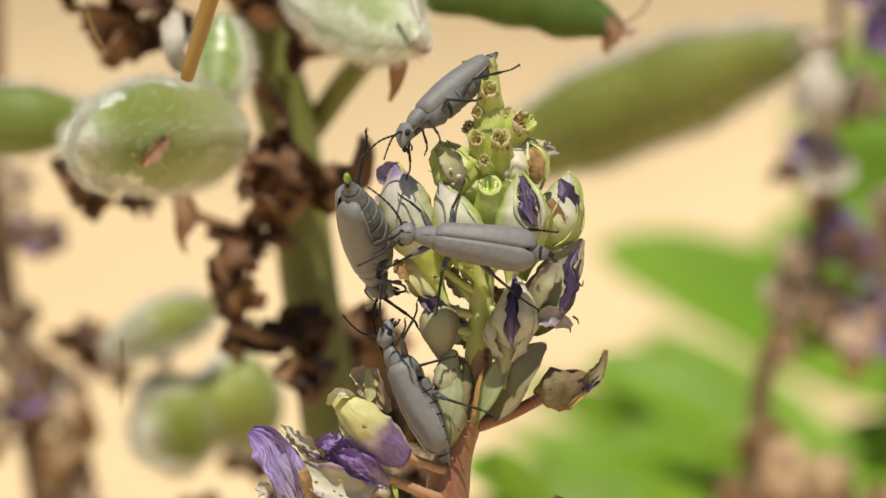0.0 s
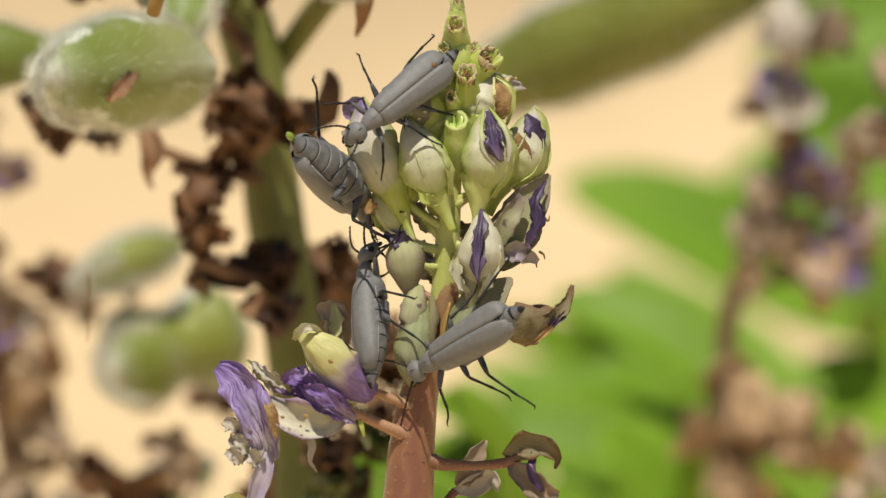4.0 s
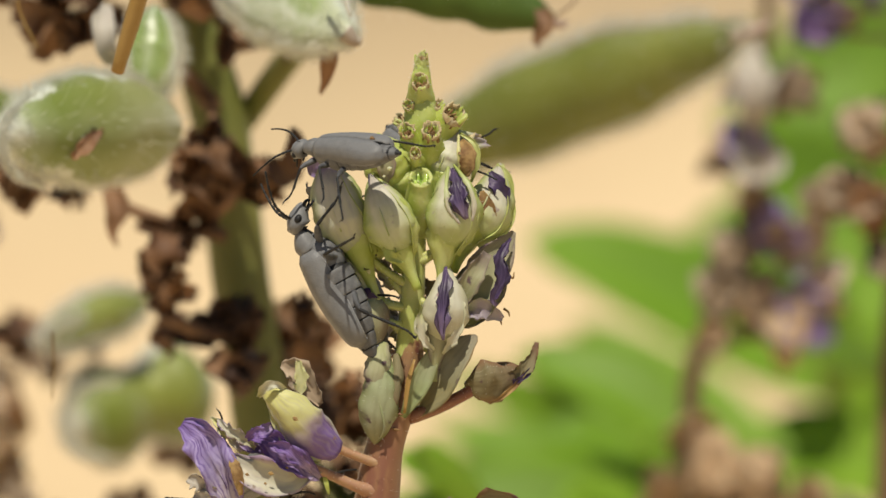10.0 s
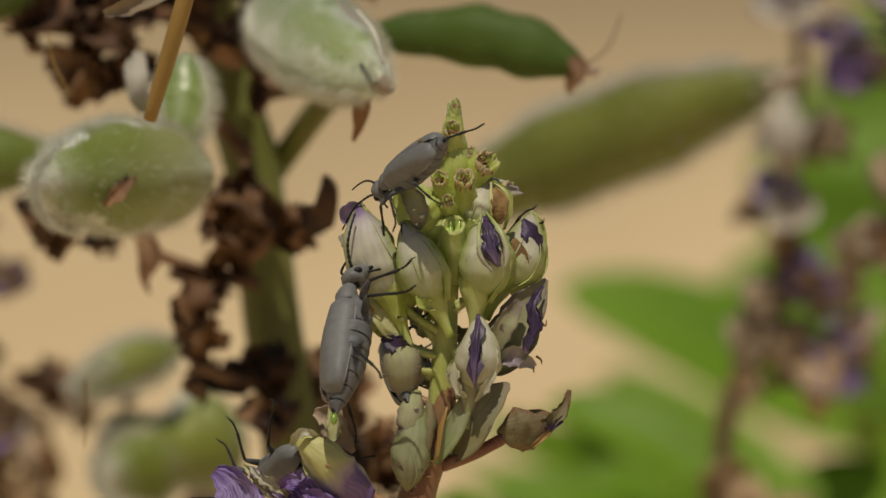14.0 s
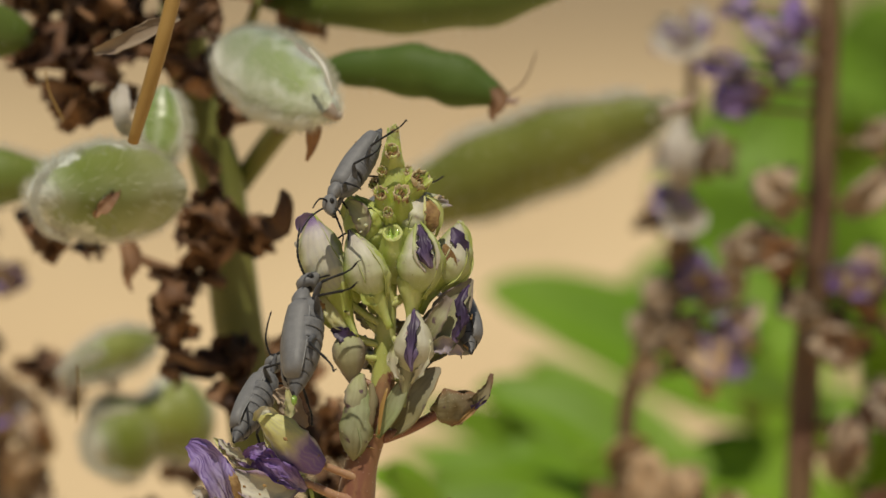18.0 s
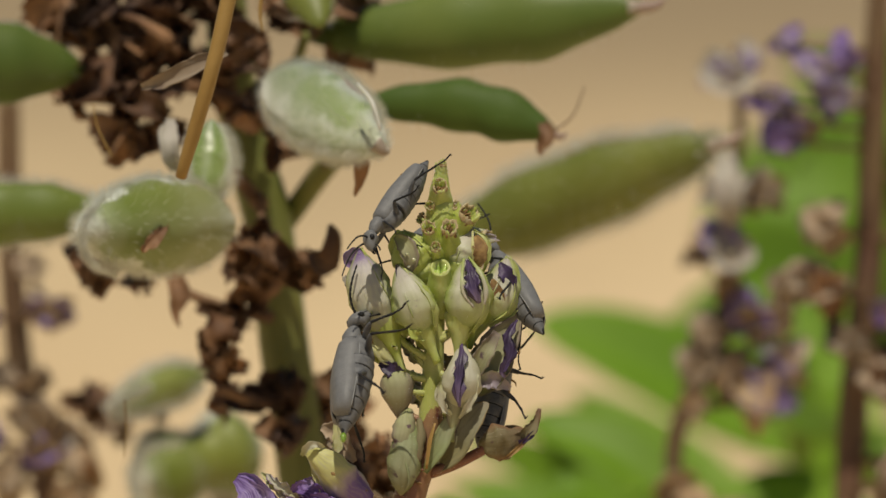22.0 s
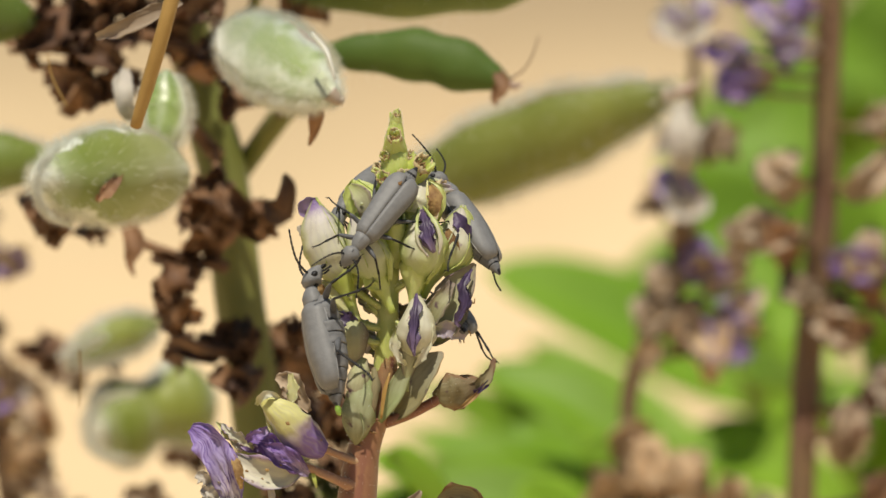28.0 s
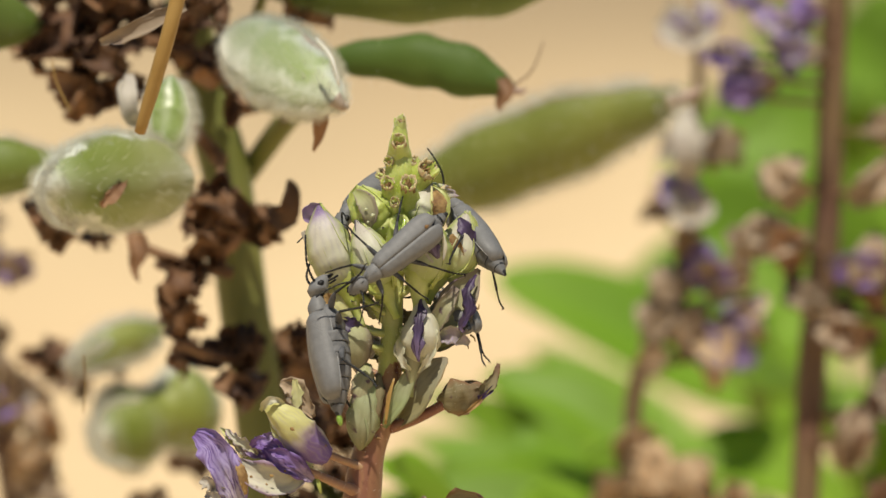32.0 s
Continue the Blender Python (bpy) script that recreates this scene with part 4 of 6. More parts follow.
keel1 = K.petal("keel_petal", [(528, 822, -2.0, 8), (575, 850, -3.2, 34), (630, 862, -3.2, 34), (668, 850, -2.6, 14), (690, 846, -2.2, 5)], KEEL_SKIN, 0.7, ruffle=0.6, ragged=0.3, seed=40, nu=20, nv=11, label="whitish keel petal with brown spots")
for i, (x, y, r) in enumerate([(560, 852, 4), (602, 850, 5), (592, 868, 3), (630, 840, 3)]):
    K.bulb("brown_spot", (x - r, y, -4.15), (x + r, y + 3, -4.15), r * 0.7, BROWN, n=8, seg=8, flat=0.3, seed=i, rough=0.3, parent=keel1)
K.petal("calyx_lobe", [(508, 756, -1.6, 3), (522, 772, -2.4, 11), (548, 786, -2.6, 13), (574, 806, -2.0, 4)], KEEL_SKIN, 0.9, ruffle=1.4, ragged=0.9, seed=45, nu=18, nv=11)
K.petal("calyx_lobe", [(496, 752, -1.2, 3), (524, 778, -1.8, 15), (554, 800, -1.6, 17), (590, 812, -1.4, 6)], BANNER, 0.9, ruffle=1.3, ragged=0.8, nu=18, seed=41, label="yellow shrivelled calyx lobe")
K.petal("calyx_lobe", [(530, 820, -3.0, 4), (542, 850, -3.6, 13), (548, 890, -3.2, 4)], BROWN, 0.8, ruffle=0.6, ragged=0.4, seed=42)
K.petal("calyx_lobe", [(620, 660, 1.4, 6), (645, 668, 1.2, 26), (668, 700, 1.2, 22), (690, 730, 1.2, 6)], FADED, 0.7, ruffle=0.8, ragged=0.5, seed=43, label="dry pale flower behind")
K.petal("calyx_lobe", [(650, 650, 1.0, 4), (655, 690, 0.8, 14), (645, 720, 0.8, 4)], YELLOW, 0.7, ruffle=0.8, ragged=0.6, seed=44)
# tattered white remains hanging lower
for i, (x, y, r) in enumerate([(472, 868, 16), (486, 900, 20), (476, 922, 16), (508, 924, 18), (492, 880, 12)]):
    K.petal("white_shred", [(x - r, y - r * 0.5, -1.8, r * 0.3), (x, y, -2.4, r), (x + r * 0.9, y + r * 0.7, -1.9, r * 0.4)], WHITE, 0.8, ruffle=1.0, ragged=0.8, seed=50 + i, label="white shrivelled petal shred")
K.petal("hanging_petal", [(536, 900, -1.6, 8), (528, 945, -2.0, 20), (512, 990, -2.0, 22), (500, 1040, -1.5, 10), (498, 1070, -1.2, 3)], LILAC, 0.9, ruffle=1.0, ragged=0.3, seed=56, nu=20, label="faded lilac hanging petal")
K.petal("hanging_petal", [(605, 880, -2.4, 6), (612, 905, -2.8, 9), (608, 930, -2.6, 5), (620, 950, -2.4, 2)], WHITE, 0.8, ruffle=0.9, ragged=0.6, seed=57)
K.petal("hanging_petal", [(696, 856, -1.8, 3), (700, 870, -2.2, 5), (704, 888, -2.0, 2)], LIME, 0.7, ruffle=0.6, seed=58, nu=8, nv=5)
K.petal("lower_flower", [(455, 1000, 0.2, 8), (478, 1012, -0.2, 30), (455, 1055, -0.2, 30), (430, 1090, 0.0, 8)], YELLOW, 0.8, ruffle=0.7, ragged=0.4, seed=59)
K.petal("lower_flower", [(405, 1050, 0.2, 8), (440, 1066, -0.2, 30), (470, 1100, -0.2, 30), (480, 1130, 0.0, 8)], PURPLE, 0.8, ruffle=0.7, ragged=0.4, seed=60)
pedicel([(766, 1082, -0.8, 13), (640, 1086, -0.8, 11), (500, 1066, -0.6, 9)], STEM_RED)
# lower flowers on the other side
pedicel([(822, 930, -0.4, 15), (845, 937, -0.6, 12), (900, 939, -0.8, 8), (955, 934, -0.9, 10), (984, 922, -1.2, 8)], STEM_RED)
K.petal("grey_petal", [(955, 925, -0.8, 12), (985, 905, -1.4, 28), (1022, 905, -1.5, 24), (1046, 925, -1.0, 10), (1042, 945, -0.8, 3)], OLIVE_DRY, 0.9, ruffle=0.7, ragged=0.4, seed=61, nu=18, label="curled grey-purple withered petal")
K.petal("grey_petal", [(960, 935, -0.9, 8), (990, 960, -1.6, 26), (1022, 985, -1.5, 22), (1048, 990, -1.0, 6)], FADED, 0.8, ruffle=0.7, ragged=0.4, seed=62, label="withered whitish petal")
K.petal("grey_petal", [(1005, 915, -1.6, 6), (1000, 950, -2.0, 10), (1020, 985, -1.8, 5)], DARK_PURPLE, 0.7, ruffle=0.6, seed=63)
K.petal("pale_petal", [(868, 975, 1.6, 6), (890, 950, 1.4, 26), (905, 920, 1.3, 20), (920, 894, 1.2, 4)], FADED, 0.8, ruffle=0.6, ragged=0.4, seed=64, label="pale withered flower on a side stalk")
K.petal("pale_petal", [(860, 985, 1.6, 6), (900, 975, 1.4, 24), (930, 960, 1.3, 16), (940, 985, 1.2, 4)], WHITE, 0.8, ruffle=0.6, ragged=0.4, seed=65)
K.tube("pedicel", [(800, 1050, 0.8, 12), (835, 1020, 1.0, 9), (865, 985, 1.4, 8)], STEM_RED, seg=8)
K.petal("pale_petal", [(930, 1025, 0.4, 5), (968, 1030, 0, 24), (1000, 1060, 0, 20), (1020, 1090, 0.4, 4)], MAUVE, 0.8, ruffle=0.8, ragged=0.5, seed=66)
K.petal("pale_petal", [(1000, 1040, 0.4, 5), (1030, 1050, 0, 16), (1060, 1044, 0, 4)], DARK_PURPLE, 0.8, ruffle=0.8, ragged=0.5, seed=67)


def downy(ob, count, length, seed, mat=None):
    """Short pale hairs standing on a part."""
    me = ob.data
    rnd = random.Random(seed)
    polys = me.polygons
    bm = bmesh.new()
    for _ in range(count):
        f = polys[rnd.randrange(len(polys))]
        c, o = f.center.copy(), (f.normal + Vector((rnd.uniform(-.5, .5), rnd.uniform(-.5, .5), rnd.uniform(-.2, .7)))).normalized()
        p1 = c + o * length * rnd.uniform(0.5, 1.2) * MM_
        q = o.orthogonal().normalized() * 0.010 * MM_
        r = o.cross(q).normalized() * 0.010 * MM_
        v = [bm.verts.new(c + q), bm.verts.new(c - q), bm.verts.new(c + r), bm.verts.new(p1)]
        bm.faces.new((v[0], v[1], v[3])), bm.faces.new((v[1], v[2], v[3])), bm.faces.new((v[2], v[0], v[3]))
    tagged(part("down", bm, mat or HAIRS, ob, "fine pale hairs", smooth=False), kind="stuff")


MM_ = 0.001
for i, ob in enumerate([o for o in spike.children if o.name.split(".")[0] in ("calyx", "bud", "pedicel", "stem", "shrivelled_flower")]):
    downy(ob, 160 if not ob.name.startswith("stem") else 420, 0.28, i + 3)


# ---- the pod stalk behind ----
pods, P = thing_at("lupine_pod_stalk", 600, 1100, 80, "lupine stalk with fuzzy green seed pods and dry brown flower remains", "plant")
P.tube("stalk", [(606, 1120, 80, 54), (594, 880, 80, 52), (576, 690, 80, 52), (546, 480, 80, 52), (510, 220, 80, 50), (456, 30, 80, 46), (424, -240, 82, 44), (410, -470, 84, 40)], STALK, n=40, seg=16, rough=0.1)
stem_to_ground(P, "stalk", (606, 1115, 80), 54, STALK, (-0.02, 0.05))


def pod(a, b, r, mat, bend=(0, 0, 0), front=0.5, fuzz=260, hook=True, flat=0.75, lumps=0.02, seed=0.0, power=0.3, hair_len=32, hair_w=0.36, label="", suture=True, wave=0.9, even=0.28):
    """A seed pod: swollen body, its seam, a curled beak and a coat of fine hairs."""
    mid = tuple((a[k] + b[k]) / 2 + bend[k] for k in range(3))
    n = 26
    line = smooth_line([a, mid, b], n)
    radii = [P.size(q, r * swell(i, n, front, power)) * (1 + lumps * math.sin(i * wave + seed)) for i, q in enumerate(line)]
    pts = [P.at(q) for q in line]
    bm = bmesh.new()
    add_tube(bm, pts, radii, 20, (0, -1, 0.2), flat, 0.06, seed)
    body = part("pod", bm, mat, pods, label)
    if suture:
        bm = bmesh.new()
        edge = []
        for i, c in enumerate(pts):
            t = pts[min(i + 1, n - 1)] - pts[max(i - 1, 0)]
            t, side, top = frame_at(t, Vector((0, -1, 0.2)))
            edge.append(c - side * radii[i] * 0.92 * (1 if side.z < 0 else -1) + top * radii[i] * 0.2)
        add_tube(bm, edge[1:-1], [max(1e-5, x * 0.06) for x in radii[1:-1]], 6)
        part("seam", bm, POD_SUTURE, body, "pale seam")
    if hook:
        d = [b[k] - line[-4][k] for k in range(3)]
        P.tube("beak", [(b[0] - d[0] * 0.4, b[1] - d[1] * 0.4, b[2], r * 0.22), (b[0] + d[0] * 0.3, b[1] + d[1] * 0.3 + 4, b[2], r * 0.12), (b[0] + d[0] * 0.6, b[1] + d[1] * 0.6 - 10, b[2], r * 0.04)], POD_SUTURE, seg=7, parent=body)
    if fuzz:
        rnd = random.Random(int(seed * 31) + 5)
        bm = bmesh.new()
        hl, hw = hair_len / 24000, hair_w / 24000
        for _ in range(fuzz):
            i = rnd.randrange(1, n - 1)
            end = 1.2 if i > n - 4 else 0.0
            t, side, top = frame_at(pts[i + 1] - pts[i - 1], Vector((0, -1, 0.2)))
            # the seams carry most of the hair
            ang = rnd.uniform(0, 2 * math.pi) if rnd.random() < even or end else rnd.gauss(rnd.choice((0.0, math.pi)), 0.28)
            o = side * math.cos(ang) + top * math.sin(ang) * flat
            go = rnd.random()
            p0 = pts[i].lerp(pts[i + 1], go) + o * (radii[i] * (1 - go) + radii[i + 1] * go) * 0.97
            o2 = (o.normalized() + t * (rnd.uniform(-0.1, 0.3) + end) + Vector((rnd.uniform(-.15, .15), rnd.uniform(-.15, .15), rnd.uniform(-.15, .15)))).normalized()
            p1 = p0 + o2 * hl * rnd.uniform(0.5, 1.1)
            q = o2.orthogonal().normalized() * hw
            v = [bm.verts.new(p0 + q), bm.verts.new(p0 - q), bm.verts.new(p1)]
            w = bm.verts.new(p0 + o2.cross(q).normalized() * hw)
            bm.faces.new(v), bm.faces.new((v[0], v[2], w)), bm.faces.new((v[1], w, v[2]))
        tagged(part("hairs", bm, HAIRS, body, "fine white hairs", smooth=False), kind="stuff")
    return body


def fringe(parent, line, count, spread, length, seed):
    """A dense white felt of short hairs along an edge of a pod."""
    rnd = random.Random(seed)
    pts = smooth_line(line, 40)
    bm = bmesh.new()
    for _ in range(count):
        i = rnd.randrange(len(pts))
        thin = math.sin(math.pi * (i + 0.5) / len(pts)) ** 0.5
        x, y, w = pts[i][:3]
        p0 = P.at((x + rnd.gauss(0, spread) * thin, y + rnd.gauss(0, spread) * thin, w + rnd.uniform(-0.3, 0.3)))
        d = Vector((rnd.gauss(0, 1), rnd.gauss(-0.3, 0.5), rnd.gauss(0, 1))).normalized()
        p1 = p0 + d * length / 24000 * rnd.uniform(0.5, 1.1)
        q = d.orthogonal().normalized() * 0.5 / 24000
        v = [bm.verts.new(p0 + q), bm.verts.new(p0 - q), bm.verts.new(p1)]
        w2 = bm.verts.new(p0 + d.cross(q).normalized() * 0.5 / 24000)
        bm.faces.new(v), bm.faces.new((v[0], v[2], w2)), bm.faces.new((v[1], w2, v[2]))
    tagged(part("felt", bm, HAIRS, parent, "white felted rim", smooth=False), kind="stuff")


big = pod((428, 243, 50), (124, 250, 22), 97, POD_MID, bend=(20, -6, 0), front=0.55, seed=1.0, fuzz=4500, hair_len=28, hair_w=0.5, power=0.26, flat=0.9, hook=False, even=0.10)
P.petal("seam", [(128, 244, 22.2, 2), (142, 222, 23.0, 4), (172, 196, 24.8, 6), (220, 178, 28.6, 6), (280, 167, 34.8, 5), (330, 164, 40.0, 2)], POD_SEAM, 0.5, hint=(0, 1, -0.6), ruffle=0.25, ragged=0.3, seed=4, nu=24, nv=6, thick=3, parent=big, label="purplish brown seam")
P.petal("withered_style", [(250, 294, 26.4, 6), (270, 276, 26.8, 16), (288, 256, 27.8, 13), (302, 236, 29.6, 4)], DRY_BROWN, 0.9, ruffle=1.0, ragged=0.6, seed=2, parent=big, label="brown withered scrap")
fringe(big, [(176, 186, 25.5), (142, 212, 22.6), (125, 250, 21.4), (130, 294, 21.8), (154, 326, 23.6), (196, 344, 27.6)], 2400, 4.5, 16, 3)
pod((190, 208, 64), (-260, 224, 60), 64, POD, seed=2.0, fuzz=2500, even=0.1, lumps=0.05)
pod((512, -58, 54), (744, 78, 26), 87, POD_PALE, bend=(-4, -4, 0), front=0.5, seed=3.0, even=0.35, fuzz=6000, hair_len=26, hair_w=0.45, power=0.28, label="silvery hairy green pod")
P.tube("style", [(696, -52, 26, 4), (726, -14, 23, 4.5), (744, 42, 22, 2.5)], HAIRS, seg=6, label="white dry style")
pod((694, -10, 62), (1103, 51, 58), 56, POD_SHADED, bend=(24, -24, 0), front=0.6, seed=4.0, fuzz=120, lumps=0.07, suture=False, label="dark green pod, its shade put into the colour")
P.petal("pod_beak", [(1080, 30, 56, 12), (1088, 56, 55, 20), (1074, 82, 55, 12), (1076, 98, 55, 3)], DRY_BROWN, 0.8, ruffle=0.5, seed=4, label="brown withered beak")
P.tube("awn", [(1098, 50, 56, 2.4), (1140, 16, 56, 1.8), (1165, -44, 56, 1.2)], DRY_BROWN, seg=5)
pod((600, -146, 76), (1285, -212, 66), 86, POD, bend=(10, 10, 0), front=0.55, seed=5.0, fuzz=300, lumps=0.04, suture=False)
pod((820, 312, 108), (1446, 70, 94), 86, POD_OLIVE, bend=(0, -14, 0), front=0.5, seed=6.0, hair_len=40, hair_w=0.6, fuzz=3500, even=0.12, lumps=0.05, label="long olive pod")
pod((130, -80, 66), (-330, -120, 60), 92, POD, seed=7.0, fuzz=200, lumps=0.04)
slender = pod((388, 546, 116), (192, 620, 112), 40, POD_MID, bend=(0, -8, 0), front=0.45, seed=8.0, fuzz=3000, power=0.34, even=0.25, label="small slender green pod")
lobed = pod((492, 690, 122), (240, 770, 115), 84, POD_MID, front=0.5, seed=5.75, fuzz=3000, hair_len=26, hair_w=0.45, lumps=0.27, power=0.18, hook=False, wave=0.42, flat=0.9, even=0.08, label="two-lobed downy green pod")
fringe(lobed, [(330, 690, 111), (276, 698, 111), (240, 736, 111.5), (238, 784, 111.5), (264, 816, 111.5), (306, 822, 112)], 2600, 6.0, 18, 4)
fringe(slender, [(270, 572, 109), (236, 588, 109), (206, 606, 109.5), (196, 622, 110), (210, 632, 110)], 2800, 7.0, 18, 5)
pod((396, 24, 46), (388, 196, 44), 46, POD_PALE, seed=10.0, fuzz=1500, hook=False, label="pale green pod")
P.petal("dry_calyx", [(312, 22, 44, 8), (306, 60, 42, 24), (312, 100, 42, 22), (322, 128, 44, 5)], WHITE, 0.8, ruffle=0.4, ragged=0.3, seed=94, label="cream dry petal")
pod((560, -360, 60), (620, -170, 50), 60, POD_OLIVE, seed=11.0, fuzz=100, hook=False)
pod((440, 930, 130), (260, 1030, 120), 50, POD_PALE, seed=12.0, fuzz=200)
P.tube("straw", [(436, -260, 8, 16), (398, -95, 8, 16), (360, 40, 10, 15), (330, 140, 12, 12)], STRAW, seg=8, n=16, rough=0.08, label="golden dry straw")


def scrap(x, y, w, size, seed, mat=None, kit=None, name="dry_calyx"):
    """A crumpled dry flower remnant: three or four curled blades."""
    rnd = random.Random(int(seed * 997))
    kit = kit or P
    for j in range(rnd.choice((3, 3, 4))):
        a = rnd.uniform(0, 2 * math.pi)
        dx, dy = math.cos(a) * size * 0.8, math.sin(a) * size * 0.8
        ox, oy = rnd.uniform(-0.4, 0.4) * size, rnd.uniform(-0.4, 0.4) * size
        kit.petal(name, [(x + ox - dx * 0.9, y + oy - dy * 0.9, w + rnd.uniform(-3, 3), size * 0.28), (x + ox - dx * 0.3, y + oy - dy * 0.3, w + rnd.uniform(-4, 1), size * rnd.uniform(0.5, 0.7)), (x + ox + dx * 0.4, y + oy + dy * 0.4, w + rnd.uniform(-4, 1), size * rnd.uniform(0.45, 0.65)), (x + ox + dx * 0.9, y + oy + dy * 0.9, w + rnd.uniform(-2, 3), size * 0.22)],
                  mat or DRY_BROWN, cup=rnd.uniform(0.8, 1.7), ruffle=0.75, ragged=0.35, seed=seed + j * 3.3, nu=12, nv=7, hint=(rnd.uniform(-0.6, 0.6), -1, rnd.uniform(-0.3, 0.8)))


for i, (x, y, w, s) in enumerate([
        (166, -29, 36, 84), (190, 20, 38, 60), (276, -20, 32, 66), (228, 57, 36, 56), (300, 60, 36, 50), (305, -154, 36, 80), (84, -202, 40, 80), (170, -190, 40, 70), (240, -110, 38, 66), (498, 0, 32, 50), (493, -116, 30, 46), (555, 86, 34, 56),
        (270, -90, 38, 60), (350, -100, 40, 60), (390, -30, 42, 56), (220, -60, 40, 56), (430, -80, 38, 56),
        (517, 317, 32, 80), (470, 350, 34, 60), (610, 330, 32, 44), (428, 425, 34, 54), (418, 490, 34, 52), (424, 545, 36, 42), (430, 600, 42, 40), (180, 336, 40, 50), (120, 310, 42, 44), (240, 350, 42, 36),
        (640, -200, 40, 84), (700, -160, 42, 74), (560, -190, 40, 60), (420, -190, 38, 60), (380, -250, 40, 80), (250, -270, 42, 80), (470, 20, 36, 46),
        (600, 650, 60, 74), (655, 610, 64, 70), (640, 690, 66, 70), (620, 610, 50, 66), (545, 660, 36, 50), (700, 735, 54, 60), (665, 765, 56, 60), (650, 740, 58, 66), (735, 745, 58, 56), (560, 600, 38, 56), (480, 585, 40, 50), (560, 1000, 40, 70), (390, 920, 56, 66), (300, 1010, 60, 70)]):
    scrap(x, y, w + (60 if y > 850 else 34), s * 1.16, 2.0 + i * 1.37, (FADED, DRY_BROWN)[i % 2] if y > 850 else None)
for i, (x, y, w, s) in enumerate([(640, 850, 62, 52), (690, 845, 64, 54), (655, 910, 62, 56), (720, 905, 66, 54), (700, 965, 64, 56), (640, 975, 62, 56), (735, 850, 68, 44), (680, 1030, 64, 60)]):
    scrap(x, y, w, s, 140.0 + i * 1.37, (DRY_BROWN, STALK)[i % 2])
for i, (x, y, w, s) in enumerate([(660, 560, 58, 44), (745, 720, 60, 46)]):
    scrap(x, y, w, s, 120.0 + i * 1.37)
for i, (x, y, w, s) in enumerate([(150, 600, 130, 56), (200, 640, 140, 50), (260, 620, 120, 44), (440, 820, 140, 60), (180, 1040, 120, 80), (150, 930, 130, 60), (230, 960, 130, 56)]):
    scrap(x, y, w, s, 80.0 + i * 1.37, DRY_BROWN if i % 3 == 0 else FADED)
P.petal("dry_calyx", [(250, -46, 14, 8), (300, -62, 12, 20), (360, -92, 12, 22), (425, -118, 14, 8)], FADED, 0.8, ruffle=0.5, ragged=0.3, seed=93, label="tan dry petal strip")
P.tube("side_stalk", [(495, 180, 68, 8), (506, 260, 66, 10), (540, 330, 64, 8)], DRY_BROWN, seg=8, rough=0.2)
P.petal("dry_calyx", [(300, 300, 64, 8), (330, 380, 62, 26), (320, 420, 62, 12), (330, 450, 62, 3)], DRY_BROWN, 0.8, ruffle=0.6, seed=90)
P.petal("dry_calyx", [(600, 300, 52, 10), (632, 318, 50, 34), (646, 270, 50, 22), (640, 240, 51, 5)], DRY_BROWN, 1.0, ruffle=0.4, seed=91, label="curled brown petal")
P.petal("dry_calyx", [(690, 70, 32, 16), (704, 110, 31, 22), (700, 150, 32, 12), (690, 180, 33, 3)], DRY_BROWN, 0.9, ruffle=0.3, seed=92)
for i, pts in enumerate([[(560, 610, 44, 16), (480, 600, 42, 13), (410, 575, 40, 9)], [(440, 380, 50, 12), (424, 470, 50, 15), (420, 560, 50, 10)], [(520, 430, 44, 14), (420, 410, 42, 12), (320, 370, 42, 9)], [(500, 200, 44, 18), (440, 130, 40, 12), (400, 60, 38, 10)], [(545, 300, 44, 14), (600, 320, 36, 10), (630, 330, 34, 8)], [(520, 100, 46, 14), (620, 80, 40, 12), (690, 60, 36, 8)], [(500, 0, 46, 14), (330, -50, 42, 12), (180, -40, 40, 8)]]):
    P.tube("side_stalk", [(x, y, w + 26, r) for x, y, w, r in pts], DRY_BROWN, seg=8, rough=0.15, seed=i)
for i, pts in enumerate([[(215, 600, 34, 2), (218, 660, 34, 2), (214, 720, 34, 1)], [(190, 100, 34, 2), (160, 40, 34, 2), (150, -10, 34, 1)], [(500, -250, 30, 5), (495, -200, 30, 4), (500, -160, 30, 2)]]):
    P.tube("thread", pts, STRAW, seg=5)
P.tube("side_stalk", [(500, 40, 84, 12), (552, -40, 80, 14), (590, -150, 70, 10)], STALK, seg=8)
P.tube("side_stalk", [(530, 260, 84, 22), (640, 110, 74, 24), (700, 60, 62, 20)], STALK, seg=8)


